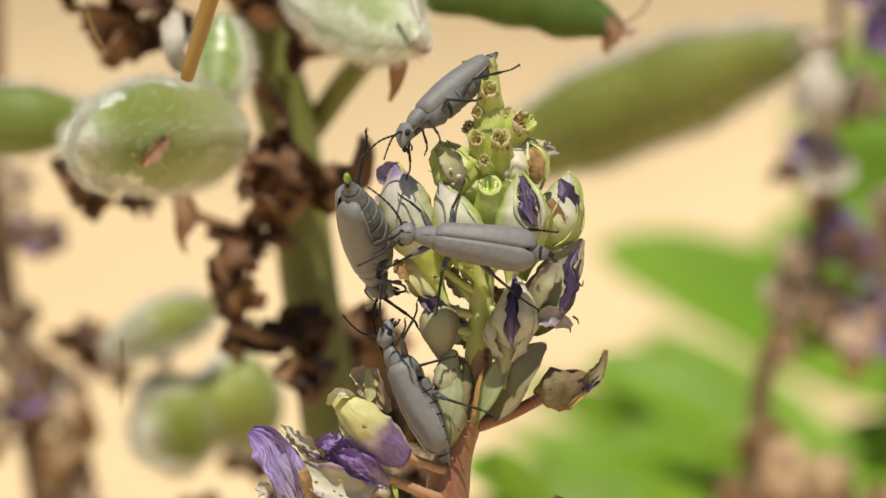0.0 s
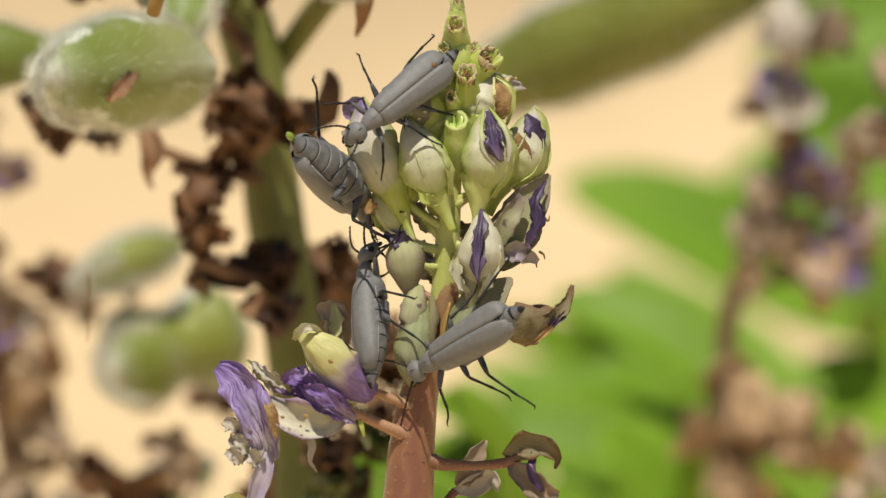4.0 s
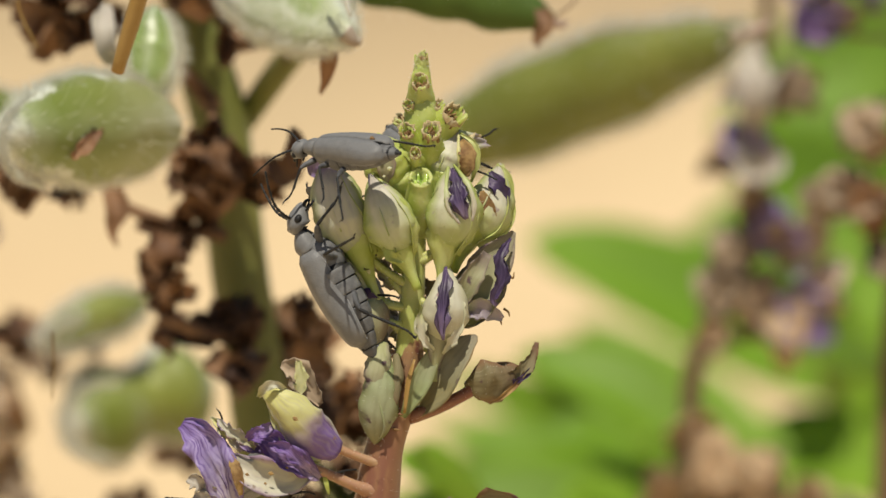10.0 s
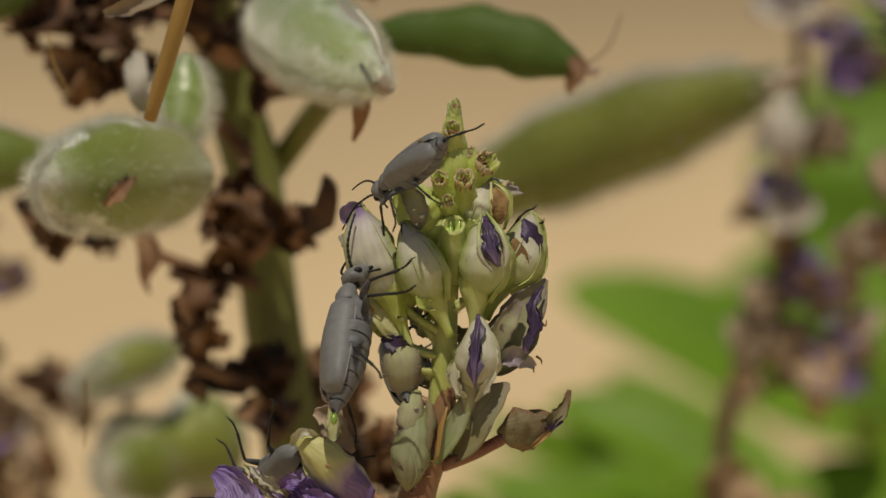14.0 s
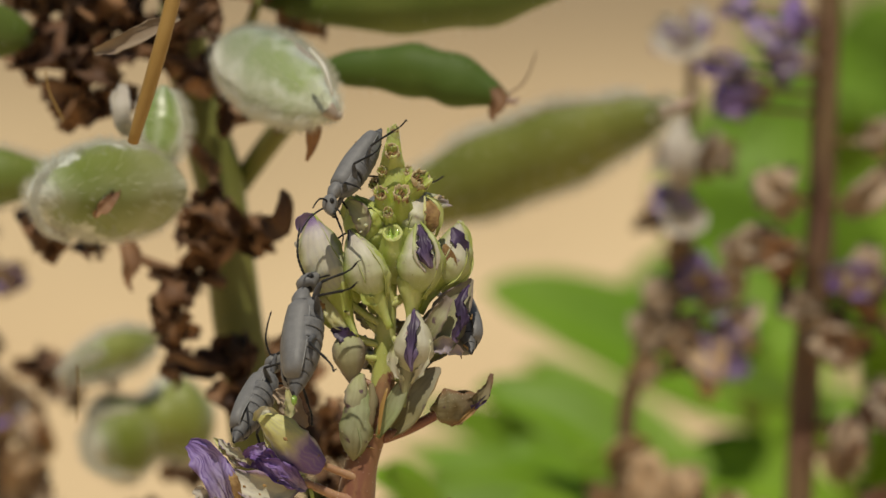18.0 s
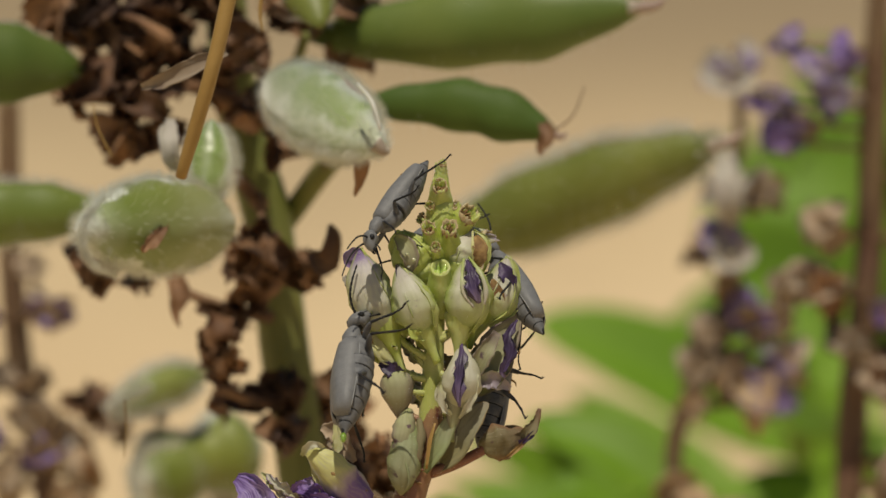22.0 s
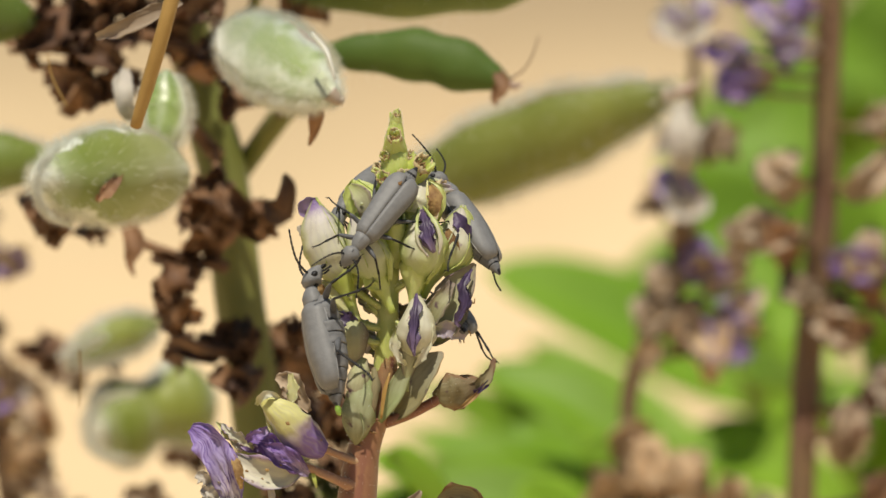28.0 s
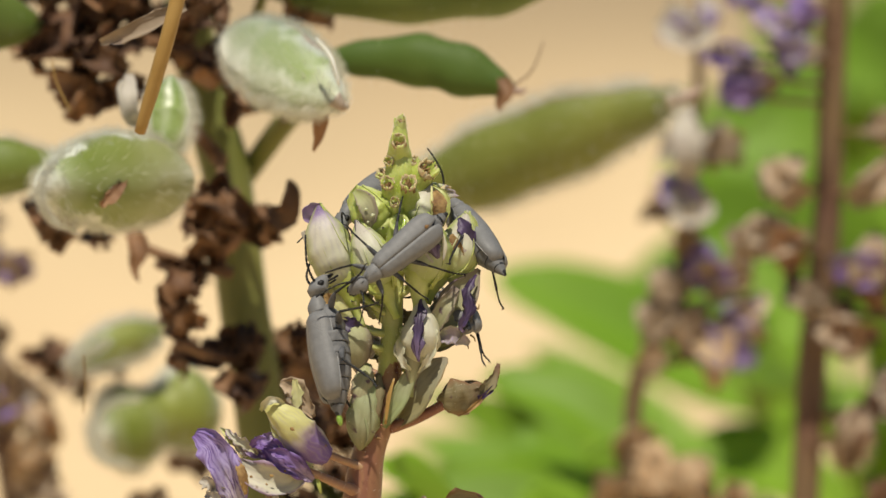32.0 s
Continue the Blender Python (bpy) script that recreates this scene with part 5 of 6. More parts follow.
# ---- flower stalks further back ----
def far_stalk(name, spine, mat, label, flowers, group=""):
    """A blooming or faded lupine spike: stalk and its flowers, each a cluster of small petals."""
    x, y, w = spine[0][:3]
    ob, kit = thing_at(name, x, y, w, label, "plant", group)
    kit.tube("stalk", spine, mat, n=24, seg=10, rough=0.1)
    stem_to_ground(kit, "stalk", spine[0][:3], spine[0][3], mat, (0.01, 0.03))
    for i, (fx, fy, dw, s, m) in enumerate(flowers):
        rnd = random.Random(i * 13 + int(x))
        sx = min(spine, key=lambda q: abs(q[1] - fy))
        kit.tube("pedicel", [(sx[0], fy + s * 0.3, sx[2], s * 0.11), ((fx + sx[0]) / 2, fy + s * 0.2, w + dw, s * 0.09), (fx, fy, w + dw, s * 0.09)], mat, seg=6)
        for j in range(3):
            a = rnd.uniform(0, 6.28)
            dx, dy = math.cos(a) * s, math.sin(a) * s
            kit.petal("petal", [(fx - dx * 0.6, fy - dy * 0.6, w + dw, s * 0.15), (fx - dx * 0.1, fy - dy * 0.1, w + dw - 3, s * 0.5), (fx + dx * 0.5, fy + dy * 0.5, w + dw - 2, s * 0.4), (fx + dx * 0.9, fy + dy * 0.9, w + dw, s * 0.1)], m[j % len(m)], cup=rnd.uniform(0.5, 1.0), ruffle=0.7, ragged=0.3, seed=i * 3 + j, nu=12, nv=7, hint=(rnd.uniform(-0.6, 0.6), -1, rnd.uniform(-0.2, 0.8)))
    return ob


BR, FA, MA, WH, PU, TN = DRY_BROWN, FADED, MAUVE, WHITE, PURPLE, TAN
faded = far_stalk("faded_lupine_spike", [(1405, 1120, 165, 18), (1360, 860, 165, 18), (1345, 700, 165, 18), (1392, 549, 165, 18), (1450, 400, 165, 18), (1462, 200, 165, 14), (1480, 40, 165, 12), (1470, -120, 165, 9)], RED_STALK, "faded lupine spike with withered mauve and brown flowers", [
    (1456, 160, -8, 74, (WH, WH, FA)), (1519, 180, -4, 66, (FA, TN)), (1456, 283, -6, 78, (FA, MA, WH)), (1400, 300, -3, 52, (FA, TN)), (1456, 360, -3, 50, (TN,)), (1509, 442, -5, 90, (FA, MA, TN)), (1420, 470, -4, 66, (FA, FA)), (1570, 400, -3, 60, (FA, FA)), (1400, 540, -4, 70, (FA,)), (1519, 590, -5, 92, (TN, TN, MA)), (1460, 540, -4, 70, (FA, TN)), (1575, 520, -3, 66, (FA, MA)), (1390, 610, -4, 54, (TN, FA)),
    (1392, 846, -5, 96, (TN, TN, TN)), (1310, 880, -4, 84, (TN,)), (1440, 900, -4, 84, (TN, TN)), (1470, 840, -3, 66, (TN, TN)), (1340, 780, -4, 60, (TN, TN)), (1360, 970, -4, 90, (TN, TN)), (1550, 900, -2, 70, (TN, TN)),
    (1456, -67, -5, 66, (WH, WH, MA)), (1500, -90, -4, 52, (MA, WH))], "faded lupines")
FK = Kit(faded)
FK.petal("petal", [(1448, 92, 155, 16), (1452, 150, 153, 34), (1460, 205, 153, 32), (1462, 240, 155, 10)], WHITE, 0.6, ruffle=0.3, nu=12, nv=7, label="white withered petal")
FK.petal("petal", [(1415, 300, 157, 8), (1450, 318, 153, 22), (1490, 312, 153, 20), (1510, 290, 155, 5)], WHITE, 0.7, ruffle=0.3, nu=12, nv=7, label="white withered petal")
FK.petal("petal", [(1400, -80, 157, 8), (1440, -46, 153, 24), (1485, -50, 153, 22), (1510, -70, 155, 5)], WHITE, 0.7, ruffle=0.3, nu=12, nv=7, label="white withered petal")
far_stalk("blooming_lupine_spike", [(1690, 1150, 145, 30), (1700, 867, 145, 30), (1714, 600, 145, 30), (1742, 350, 145, 29), (1752, 100, 145, 28), (1762, -150, 145, 25), (1772, -380, 145, 18)], RED_STALK, "lupine spike with violet flowers on a dark red stalk", [
    (1540, -14, -6, 62, (WH, PU, MA)), (1678, -24, -6, 64, (MA, WH)), (1636, -77, -6, 62, (MA, WH)), (1562, 66, -6, 62, (PU, MA)), (1600, 30, -5, 56, (FA, PU)), (1690, -110, -4, 52, (MA, PU)), (1580, -130, -4, 50, (PU, WH)),
    (1647, 241, -4, 76, (FA, FA)), (1594, 358, -3, 66, (FA, FA)), (1657, 368, -4, 84, (BR, FA)), (1690, 480, -3, 60, (FA,)), (1850, 250, -3, 80, (FA, FA)), (1830, 430, -4, 90, (FA, PU, BR)), (1780, 560, -3, 80, (BR, FA)), (1800, 760, -3, 90, (FA, BR)), (1900, 700, -3, 90, (FA, BR)), (1860, 900, -3, 80, (BR,)), (1560, 1000, -3, 60, (FA, FA)), (1860, 130, -3, 60, (FA, FA)), (1640, 960, -3, 70, (FA,)), (1950, 500, -3, 90, (FA, FA))], "faded lupines")
far_stalk("faded_lupine_spike", [(128, 1150, 150, 30), (94, 972, 150, 30), (47, 704, 150, 29), (6, 529, 150, 28), (-12, 300, 150, 26), (-18, 0, 150, 24), (-22, -150, 150, 20)], RED_STALK, "faded lupine spike with pale dry flowers on a reddish stalk", [
    (60, 420, -8, 66, (FA, MA)), (40, 640, -8, 76, (FA,)), (60, 700, -8, 66, (FA, MA)), (-20, 760, -6, 70, (FA, TN)), (120, 676, -6, 56, (WH, FA, TN)), (-60, 560, -4, 66, (FA, BR)), (70, 980, -6, 66, (FA,)), (-90, 420, -6, 60, (MA,)), (-60, 680, -6, 60, (PU, MA)), (20, 330, -6, 46, (FA,)), (130, 735, -8, 70, (FA, TN, BR)), (130, 860, -6, 66, (FA, BR)), (105, 800, -8, 64, (TN, FA)), (40, 560, -8, 50, (FA, BR))], "faded lupines")


# ---- leaf rosettes low behind ----
def leaf(x, y, w, length, angle, breadth, count, seed, label, spread=0.62, form=(0.7, 1.0, 0.55), arch=0.10):
    """A palmate lupine leaf: leaflets fanned from one hub on a long stalk from the ground."""
    w = w * 0.62
    ob, kit = thing_at("lupine_leaf", x, y, w, label, "leaf", "lupine leaves")
    rnd = random.Random(seed)
    stem_to_ground(kit, "leaf_stalk", (x, y, w), 16, STEM_GREEN, (rnd.uniform(-.03, .03), rnd.uniform(0, .05)))
    for i in range(count):
        a = radians(angle) + (i - (count - 1) / 2) * spread + rnd.uniform(-0.08, 0.08)
        l = length * rnd.uniform(0.85, 1.1)
        dx, dy = math.cos(a) * l, -math.sin(a) * l
        sag = l * arch
        dz = rnd.uniform(-25, 25)
        kit.petal("leaflet", [(x, y, w, 8), (x + dx * 0.3, y + dy * 0.3 - sag, w + dz * 0.3, breadth * form[0]), (x + dx * 0.65, y + dy * 0.65 - sag, w + dz * 0.7, breadth * form[1]), (x + dx * 0.9, y + dy * 0.9, w + dz, breadth * form[2]), (x + dx, y + dy + sag * 0.5, w + dz, 3)], LEAF_BRIGHT if label == BRIGHT else LEAF, 0.25, ruffle=0.12, seed=seed + i, nu=16, nv=7, thick=5, hint=(0.1, -0.6, 0.9), fold=0.25)


DEEP, BRIGHT = "broad green lupine leaf in sun and shade", "bright green lupine leaf fanned over the sand"
leaf(1644, 743, 430, 730, 150, 112, 1, 1, DEEP, form=(1.0, 1.0, 0.55), arch=0.02)
leaf(1760, 600, 500, 480, 166, 105, 2, 11, DEEP, 0.3)
leaf(1720, 1094, 450, 900, 154, 84, 4, 2, BRIGHT, 0.13, arch=0.02)
leaf(1640, 1215, 325, 860, 148, 92, 4, 3, BRIGHT, 0.14)
leaf(1800, 420, 660, 420, 140, 120, 5, 4, DEEP, 0.55)
leaf(1660, 230, 700, 260, 150, 110, 5, 5, DEEP, 0.9)
leaf(1930, 620, 600, 470, 110, 100, 4, 6, DEEP, 0.6)
leaf(1600, 800, 400, 330, 60, 90, 3, 7, BRIGHT, 0.9)
leaf(1300, 1230, 300, 430, 115, 90, 5, 8, BRIGHT, 0.3)
leaf(1850, 980, 380, 460, 110, 100, 4, 9, BRIGHT, 0.6)
leaf(900, 1130, 290, 230, 100, 70, 4, 10, BRIGHT, 0.6)
leaf(1880, 160, 760, 330, 100, 130, 6, 12, DEEP, 0.6)
leaf(1060, 1330, 250, 560, 125, 90, 4, 13, BRIGHT, 0.16)
leaf(760, 1240, 300, 360, 100, 80, 4, 14, BRIGHT, 0.35)


# ---- beetles ----
MM = 0.001


def beetle():
    """A slender grey blister beetle, head towards +x, back up; its legs and feelers hinge where they join the body."""
    ob = tagged(new("blister_beetle"), "slender ash-grey blister beetle with black legs and feelers", "beetle", "beetles on the lupine")
    V = lambda x, y, z: Vector((x, y, z)) * MM

    def tube(name, pts, mat, parent=ob, n=None, seg=12, flat=1.0, rough=0.0, label="", seed=0.0, origin=(0, 0, 0)):
        line = smooth_line(pts, n or 4 * len(pts))
        o = Vector(origin)
        bm = bmesh.new()
        add_tube(bm, [V(*(Vector(q[:3]) - o)) for q in line], [max(1e-6, q[3] * MM) for q in line], seg, (0, 0, 1), flat, rough, seed)
        return part(name, bm, mat, parent, label)

    for side in (1, -1):
        bm = bmesh.new()
        n, m, rows = 34, 13, []
        for i in range(n):
            s = i / (n - 1)
            x = 2.85 - 7.40 * s
            # shoulders, slow widening to the rear, round end
            wide = (1.16 + 0.52 * min(1, s / 0.72) ** 0.9) * (0.72 + 0.28 * math.sin(min(1, s / 0.10) * math.pi / 2))
            close = 1.0 if s < 0.80 else math.sqrt(max(0.0, 1 - ((s - 0.80) / 0.20) ** 2.2))
            high = (0.98 + 0.34 * math.sin(min(1, s * 1.25) * math.pi * 0.75) - 0.30 * s * s) * (0.80 + 0.20 * min(1, s / 0.06))
            seam = 0.012 + max(0.0, s - 0.84) ** 1.6 * 5.0
            row = []
            for k in range(m):
                u = k / (m - 1)
                ph = radians(118 * u)
                out = max(seam + 0.03, wide * (0.30 + 0.70 * close))
                y = side * (seam * (1 - u) + out * math.sin(min(ph, math.pi / 2) if ph < math.pi / 2 else math.pi - ph) ** 0.86 if k else seam)
                z = 0.16 + high * (0.55 + 0.45 * close) * (math.cos(ph) if ph < math.pi / 2 else 0.8 * math.cos(ph)) + 0.018 * noise.noise(Vector((s * 7, u * 5, side))) + (0.03 if k in (4, 5) else 0.0)
                row.append(V(x - 0.25 * u * (1 - close), y, z))
            rows.append(row)
        top = [[bm.verts.new(p) for p in r] for r in rows]
        low = [[bm.verts.new(Vector((p.x, p.y * 0.955, p.z - 0.00007))) for p in r] for r in rows]
        for i in range(n - 1):
            for k in range(m - 1):
                bm.faces.new((top[i][k], top[i][k + 1], top[i + 1][k + 1], top[i + 1][k]))
                bm.faces.new((low[i][k], low[i + 1][k], low[i + 1][k + 1], low[i][k + 1]))
            bm.faces.new((top[i][-1], low[i][-1], low[i + 1][-1], top[i + 1][-1]))
            bm.faces.new((top[i][0], top[i + 1][0], low[i + 1][0], low[i][0]))
        for k in range(m - 1):
            bm.faces.new((top[0][k], low[0][k], low[0][k + 1], top[0][k + 1]))
            bm.faces.new((top[-1][k], top[-1][k + 1], low[-1][k + 1], low[-1][k]))
        wing = part("wing_case", bm, ASH, ob, "smooth ash-grey wing case")
        rim = [tuple(rows[i][-1] / MM) + (0.045,) for i in range(1, n, 3)]
        tube("rim", rim, ASH_PALE, wing, seg=6, n=30, label="thin pale margin")
    # belly: grey plates parted by thin black joints
    f = lambda x: 1.46 if x > -1.6 else max(0.10, 1.46 * (1 - (max(0.0, -1.6 - x) / 4.65) ** 1.7))
    tube("abdomen_core", [(1.6, 0, -0.3, 0.9)] + [(x, 0, -0.30 + 0.05 * (0.9 - x) / 1.01, max(0.06, f(x) * 0.965)) for x in (0.6, -0.8, -2.2, -3.6, -4.8, -5.6, -6.0)], BLACK, n=28, seg=16, flat=0.85)
    tube("collar", [(2.2, 0, 0.1, 0.9), (2.6, 0, 0.15, 0.86), (2.95, 0, 0.2, 0.62)], BLACK, flat=0.95)
    for i in range(7):
        x0, x1 = 0.9 - i * 1.0, 0.9 - (i + 1) * 1.0 + 0.11
        z = -0.30 + 0.05 * i
        tube("abdomen_segment", [(x0, 0, z, f(x0) * 0.985), (x0 - 0.04, 0, z, f(x0) * 1.0), ((x0 + x1) / 2, 0, z, f((x0 + x1) / 2) * 1.005), (x1 + 0.03, 0, z, f(x1) * 1.015), (x1, 0, z, f(x1) * 0.985)], ASH_DARK, n=9, seg=22, flat=0.86, rough=0.03, seed=i)
    tube("thorax", [(0.7, 0, -0.3, 0.8), (1.3, 0, -0.35, 1.16), (2.3, 0, -0.28, 1.12), (3.4, 0, -0.05, 0.6)], ASH_DARK, flat=0.95, rough=0.08)
    tube("pronotum", [(2.80, 0, 0.16, 0.50), (2.88, 0, 0.22, 0.80), (3.05, 0, 0.25, 0.84), (3.4, 0, 0.27, 0.80), (3.9, 0, 0.22, 0.66), (4.3, 0, 0.12, 0.44), (4.4, 0, 0.08, 0.30)], ASH, n=20, seg=18, flat=0.84, rough=0.06, label="narrow grey bell-shaped pronotum")
    tube("pronotum_line", [(3.0, 0, 0.93, 0.02), (3.4, 0, 0.955, 0.025), (3.9, 0, 0.79, 0.02)], ASH_DARK, seg=5)
    tube("neck", [(4.0, 0, 0.08, 0.36), (4.4, 0, 0.02, 0.32), (4.6, 0, -0.05, 0.4)], BLACK)
    head = tube("head", [(4.42, 0, 0.02, 0.34), (4.52, 0, 0.06, 0.70), (4.85, 0, 0.04, 0.86), (5.3, 0, -0.18, 0.76), (5.75, 0, -0.55, 0.50), (6.0, 0, -0.85, 0.22)], ASH, n=18, seg=18, flat=0.86, rough=0.08, label="grey rounded head")
    tube("mouth_shield", [(5.5, 0, -0.2, 0.3), (5.78, 0, -0.48, 0.34), (6.0, 0, -0.8, 0.16)], BLACK, head, seg=9, flat=0.6, label="black mouth shield")
    tube("groove", [(4.6, 0, 0.70, 0.02), (4.9, 0, 0.77, 0.025), (5.3, 0, 0.47, 0.02)], BLACK, head, seg=5)
    for side in (1, -1):
        tube("eye", [(4.95, side * 0.72, 0.02, 0.05), (5.08, side * 0.74, -0.03, 0.22), (5.3, side * 0.68, -0.18, 0.22), (5.45, side * 0.58, -0.28, 0.05)], BLACK, head, n=9, seg=10, label="black eye")
        tube("mandible", [(5.75, side * 0.22, -0.7, 0.14), (6.0, side * 0.24, -1.0, 0.12), (6.05, side * 0.08, -1.2, 0.05)], BLACK, head, seg=7)
        tube("palp", [(5.45, side * 0.36, -0.75, 0.07), (5.6, side * 0.5, -1.15, 0.08), (5.8, side * 0.42, -1.45, 0.09)], LEG, head, seg=6)
        base = (5.35, side * 0.42, 0.16)
        pts = [(5.35, side * 0.42, 0.16), (5.75, side * 0.85, 0.42), (6.6, side * 1.45, 0.55), (7.7, side * 2.0, 0.30), (8.8, side * 2.4, -0.10)]
        line = smooth_line(pts, 45)
        bm = bmesh.new()
        o = Vector(base)
        add_tube(bm, [V(*(Vector(q) - o)) for q in line], [(0.115 if i % 4 else 0.07) * (1 - 0.4 * i / 44) * MM for i in range(45)], 7, (0, 0, 1))
        feeler = part("feeler", bm, BLACK, ob, "beaded black feeler")
        feeler.location = V(*base)
        for name, hip, knee, ankle, toe in (
                ("front_leg", (3.1, 0.5, -0.6), (3.9, 2.0, -0.45), (4.7, 2.9, -1.75), (5.5, 3.5, -2.35)),
                ("middle_leg", (1.6, 0.65, -0.95), (1.7, 2.5, -0.45), (1.3, 3.9, -1.95), (1.0, 5.0, -2.5)),
                ("hind_leg", (-0.1, 0.65, -1.0), (-1.9, 2.3, -0.6), (-3.9, 3.4, -1.9), (-5.3, 4.0, -2.5))):
            sgn = lambda p: (p[0], p[1] * side, p[2])
            hip, knee, ankle, toe = sgn(hip), sgn(knee), sgn(ankle), sgn(toe)
            mid = lambda a, b, u, dz=0: tuple(a[k] * (1 - u) + b[k] * u + (dz if k == 2 else 0) for k in range(3))
            leg = tube(name, [hip + (0.20,), mid(hip, knee, 0.35, 0.06) + (0.25,), mid(hip, knee, 0.8, 0.05) + (0.19,), knee + (0.11,)], SHANK, seg=9, origin=hip, label="thin dark leg")
            leg.location = V(*hip)
            tube("shin", [knee + (0.10,), mid(knee, ankle, 0.12, 0.03) + (0.12,), mid(knee, ankle, 0.5, 0.03) + (0.095,), mid(knee, ankle, 0.93) + (0.115,), ankle + (0.08,)], LEG, leg, seg=8, origin=hip)
            line = smooth_line([ankle, mid(ankle, toe, 0.5, -0.12), toe], 21)
            bm = bmesh.new()
            add_tube(bm, [V(*(Vector(q) - Vector(hip))) for q in line], [(0.085 if i % 4 else 0.05) * MM for i in range(21)], 6, (0, 0, 1))
            part("foot", bm, BLACK, leg, "jointed black foot")
            end = Vector(toe)
            for c in (-1, 1):
                tube("claw", [tuple(end) + (0.05,), (end.x + 0.12, end.y + 0.1 * side + c * 0.07, end.z - 0.08, 0.035), (end.x + 0.16, end.y + 0.16 * side + c * 0.1, end.z - 0.22, 0.015)], BLACK, leg, seg=5, origin=hip)
    return ob


top_beetle = beetle()
top_beetle.scale = (0.92,) * 3
bm = bmesh.new()
add_tube(bm, [Vector((-3.0, -0.2, 0.98)) * MM, Vector((-3.25, -0.25, 1.24)) * MM, Vector((-3.55, -0.22, 1.12)) * MM], [0.1 * MM, 0.17 * MM, 0.05 * MM], 8, (0, 0, 1), 1.0, 0.5, 2.0)
side_beetle = copy_thing(top_beetle, Matrix())
middle_beetle = copy_thing(top_beetle, Matrix())
low_beetle = copy_thing(top_beetle, Matrix())
shy_beetle = copy_thing(top_beetle, Matrix())
part("crumb", bm, BROWN, top_beetle, "brown plant crumb stuck on its back")
for ob, size, girth in ((side_beetle, 1.06, 1.16), (middle_beetle, 1.0, 1.0), (low_beetle, 0.96, 1.0), (shy_beetle, 1.0, 1.04)):
    ob.scale = (size, size * girth, size * girth)
bm = bmesh.new()
add_tube(bm, [Vector((-5.9, 0, 0.03)) * MM, Vector((-6.2, 0, 0.03)) * MM, Vector((-6.55, 0, 0)) * MM, Vector((-6.75, 0, -0.02)) * MM], [0.16 * MM, 0.24 * MM, 0.19 * MM, 0.06 * MM], 10, (0, 0, 1), 1.0, 0.2, 1.0)
part("droplet", bm, DROP, side_beetle, "bright green dropping at its tail")
tagged(top_beetle, "ash-grey blister beetle clinging to the spike's green tip")
tagged(side_beetle, "large ash-grey blister beetle with a banded belly and green dropping")
tagged(middle_beetle, "ash-grey blister beetle wandering round the spike's buds")
tagged(low_beetle, "ash-grey blister beetle climbing from the lower stem")
tagged(shy_beetle, "ash-grey blister beetle half hidden behind the buds")


def creep(ob, hx, hy, tx, ty, w, s, bx, by, bw):
    """The pose of a beetle from the plan places of its head and tail, its depth, which end is nearer, and where its belly faces."""
    flat = math.hypot(hx - tx, hy - ty)
    full = 12.3 * 24 * ob.scale[0]
    fwd = (RIGHT * (hx - tx) + UP * (ty - hy) + AWAY * (s * math.sqrt(max(0.0, full * full - flat * flat)))).normalized()
    belly = RIGHT * bx + UP * by + AWAY * bw
    up = -(belly - fwd * belly.dot(fwd)).normalized()
    left = up.cross(fwd)
    m = Matrix((fwd, left, up)).transposed().to_4x4()
    return Matrix.Translation(plan((hx + tx) / 2, (hy + ty) / 2, w)) @ m


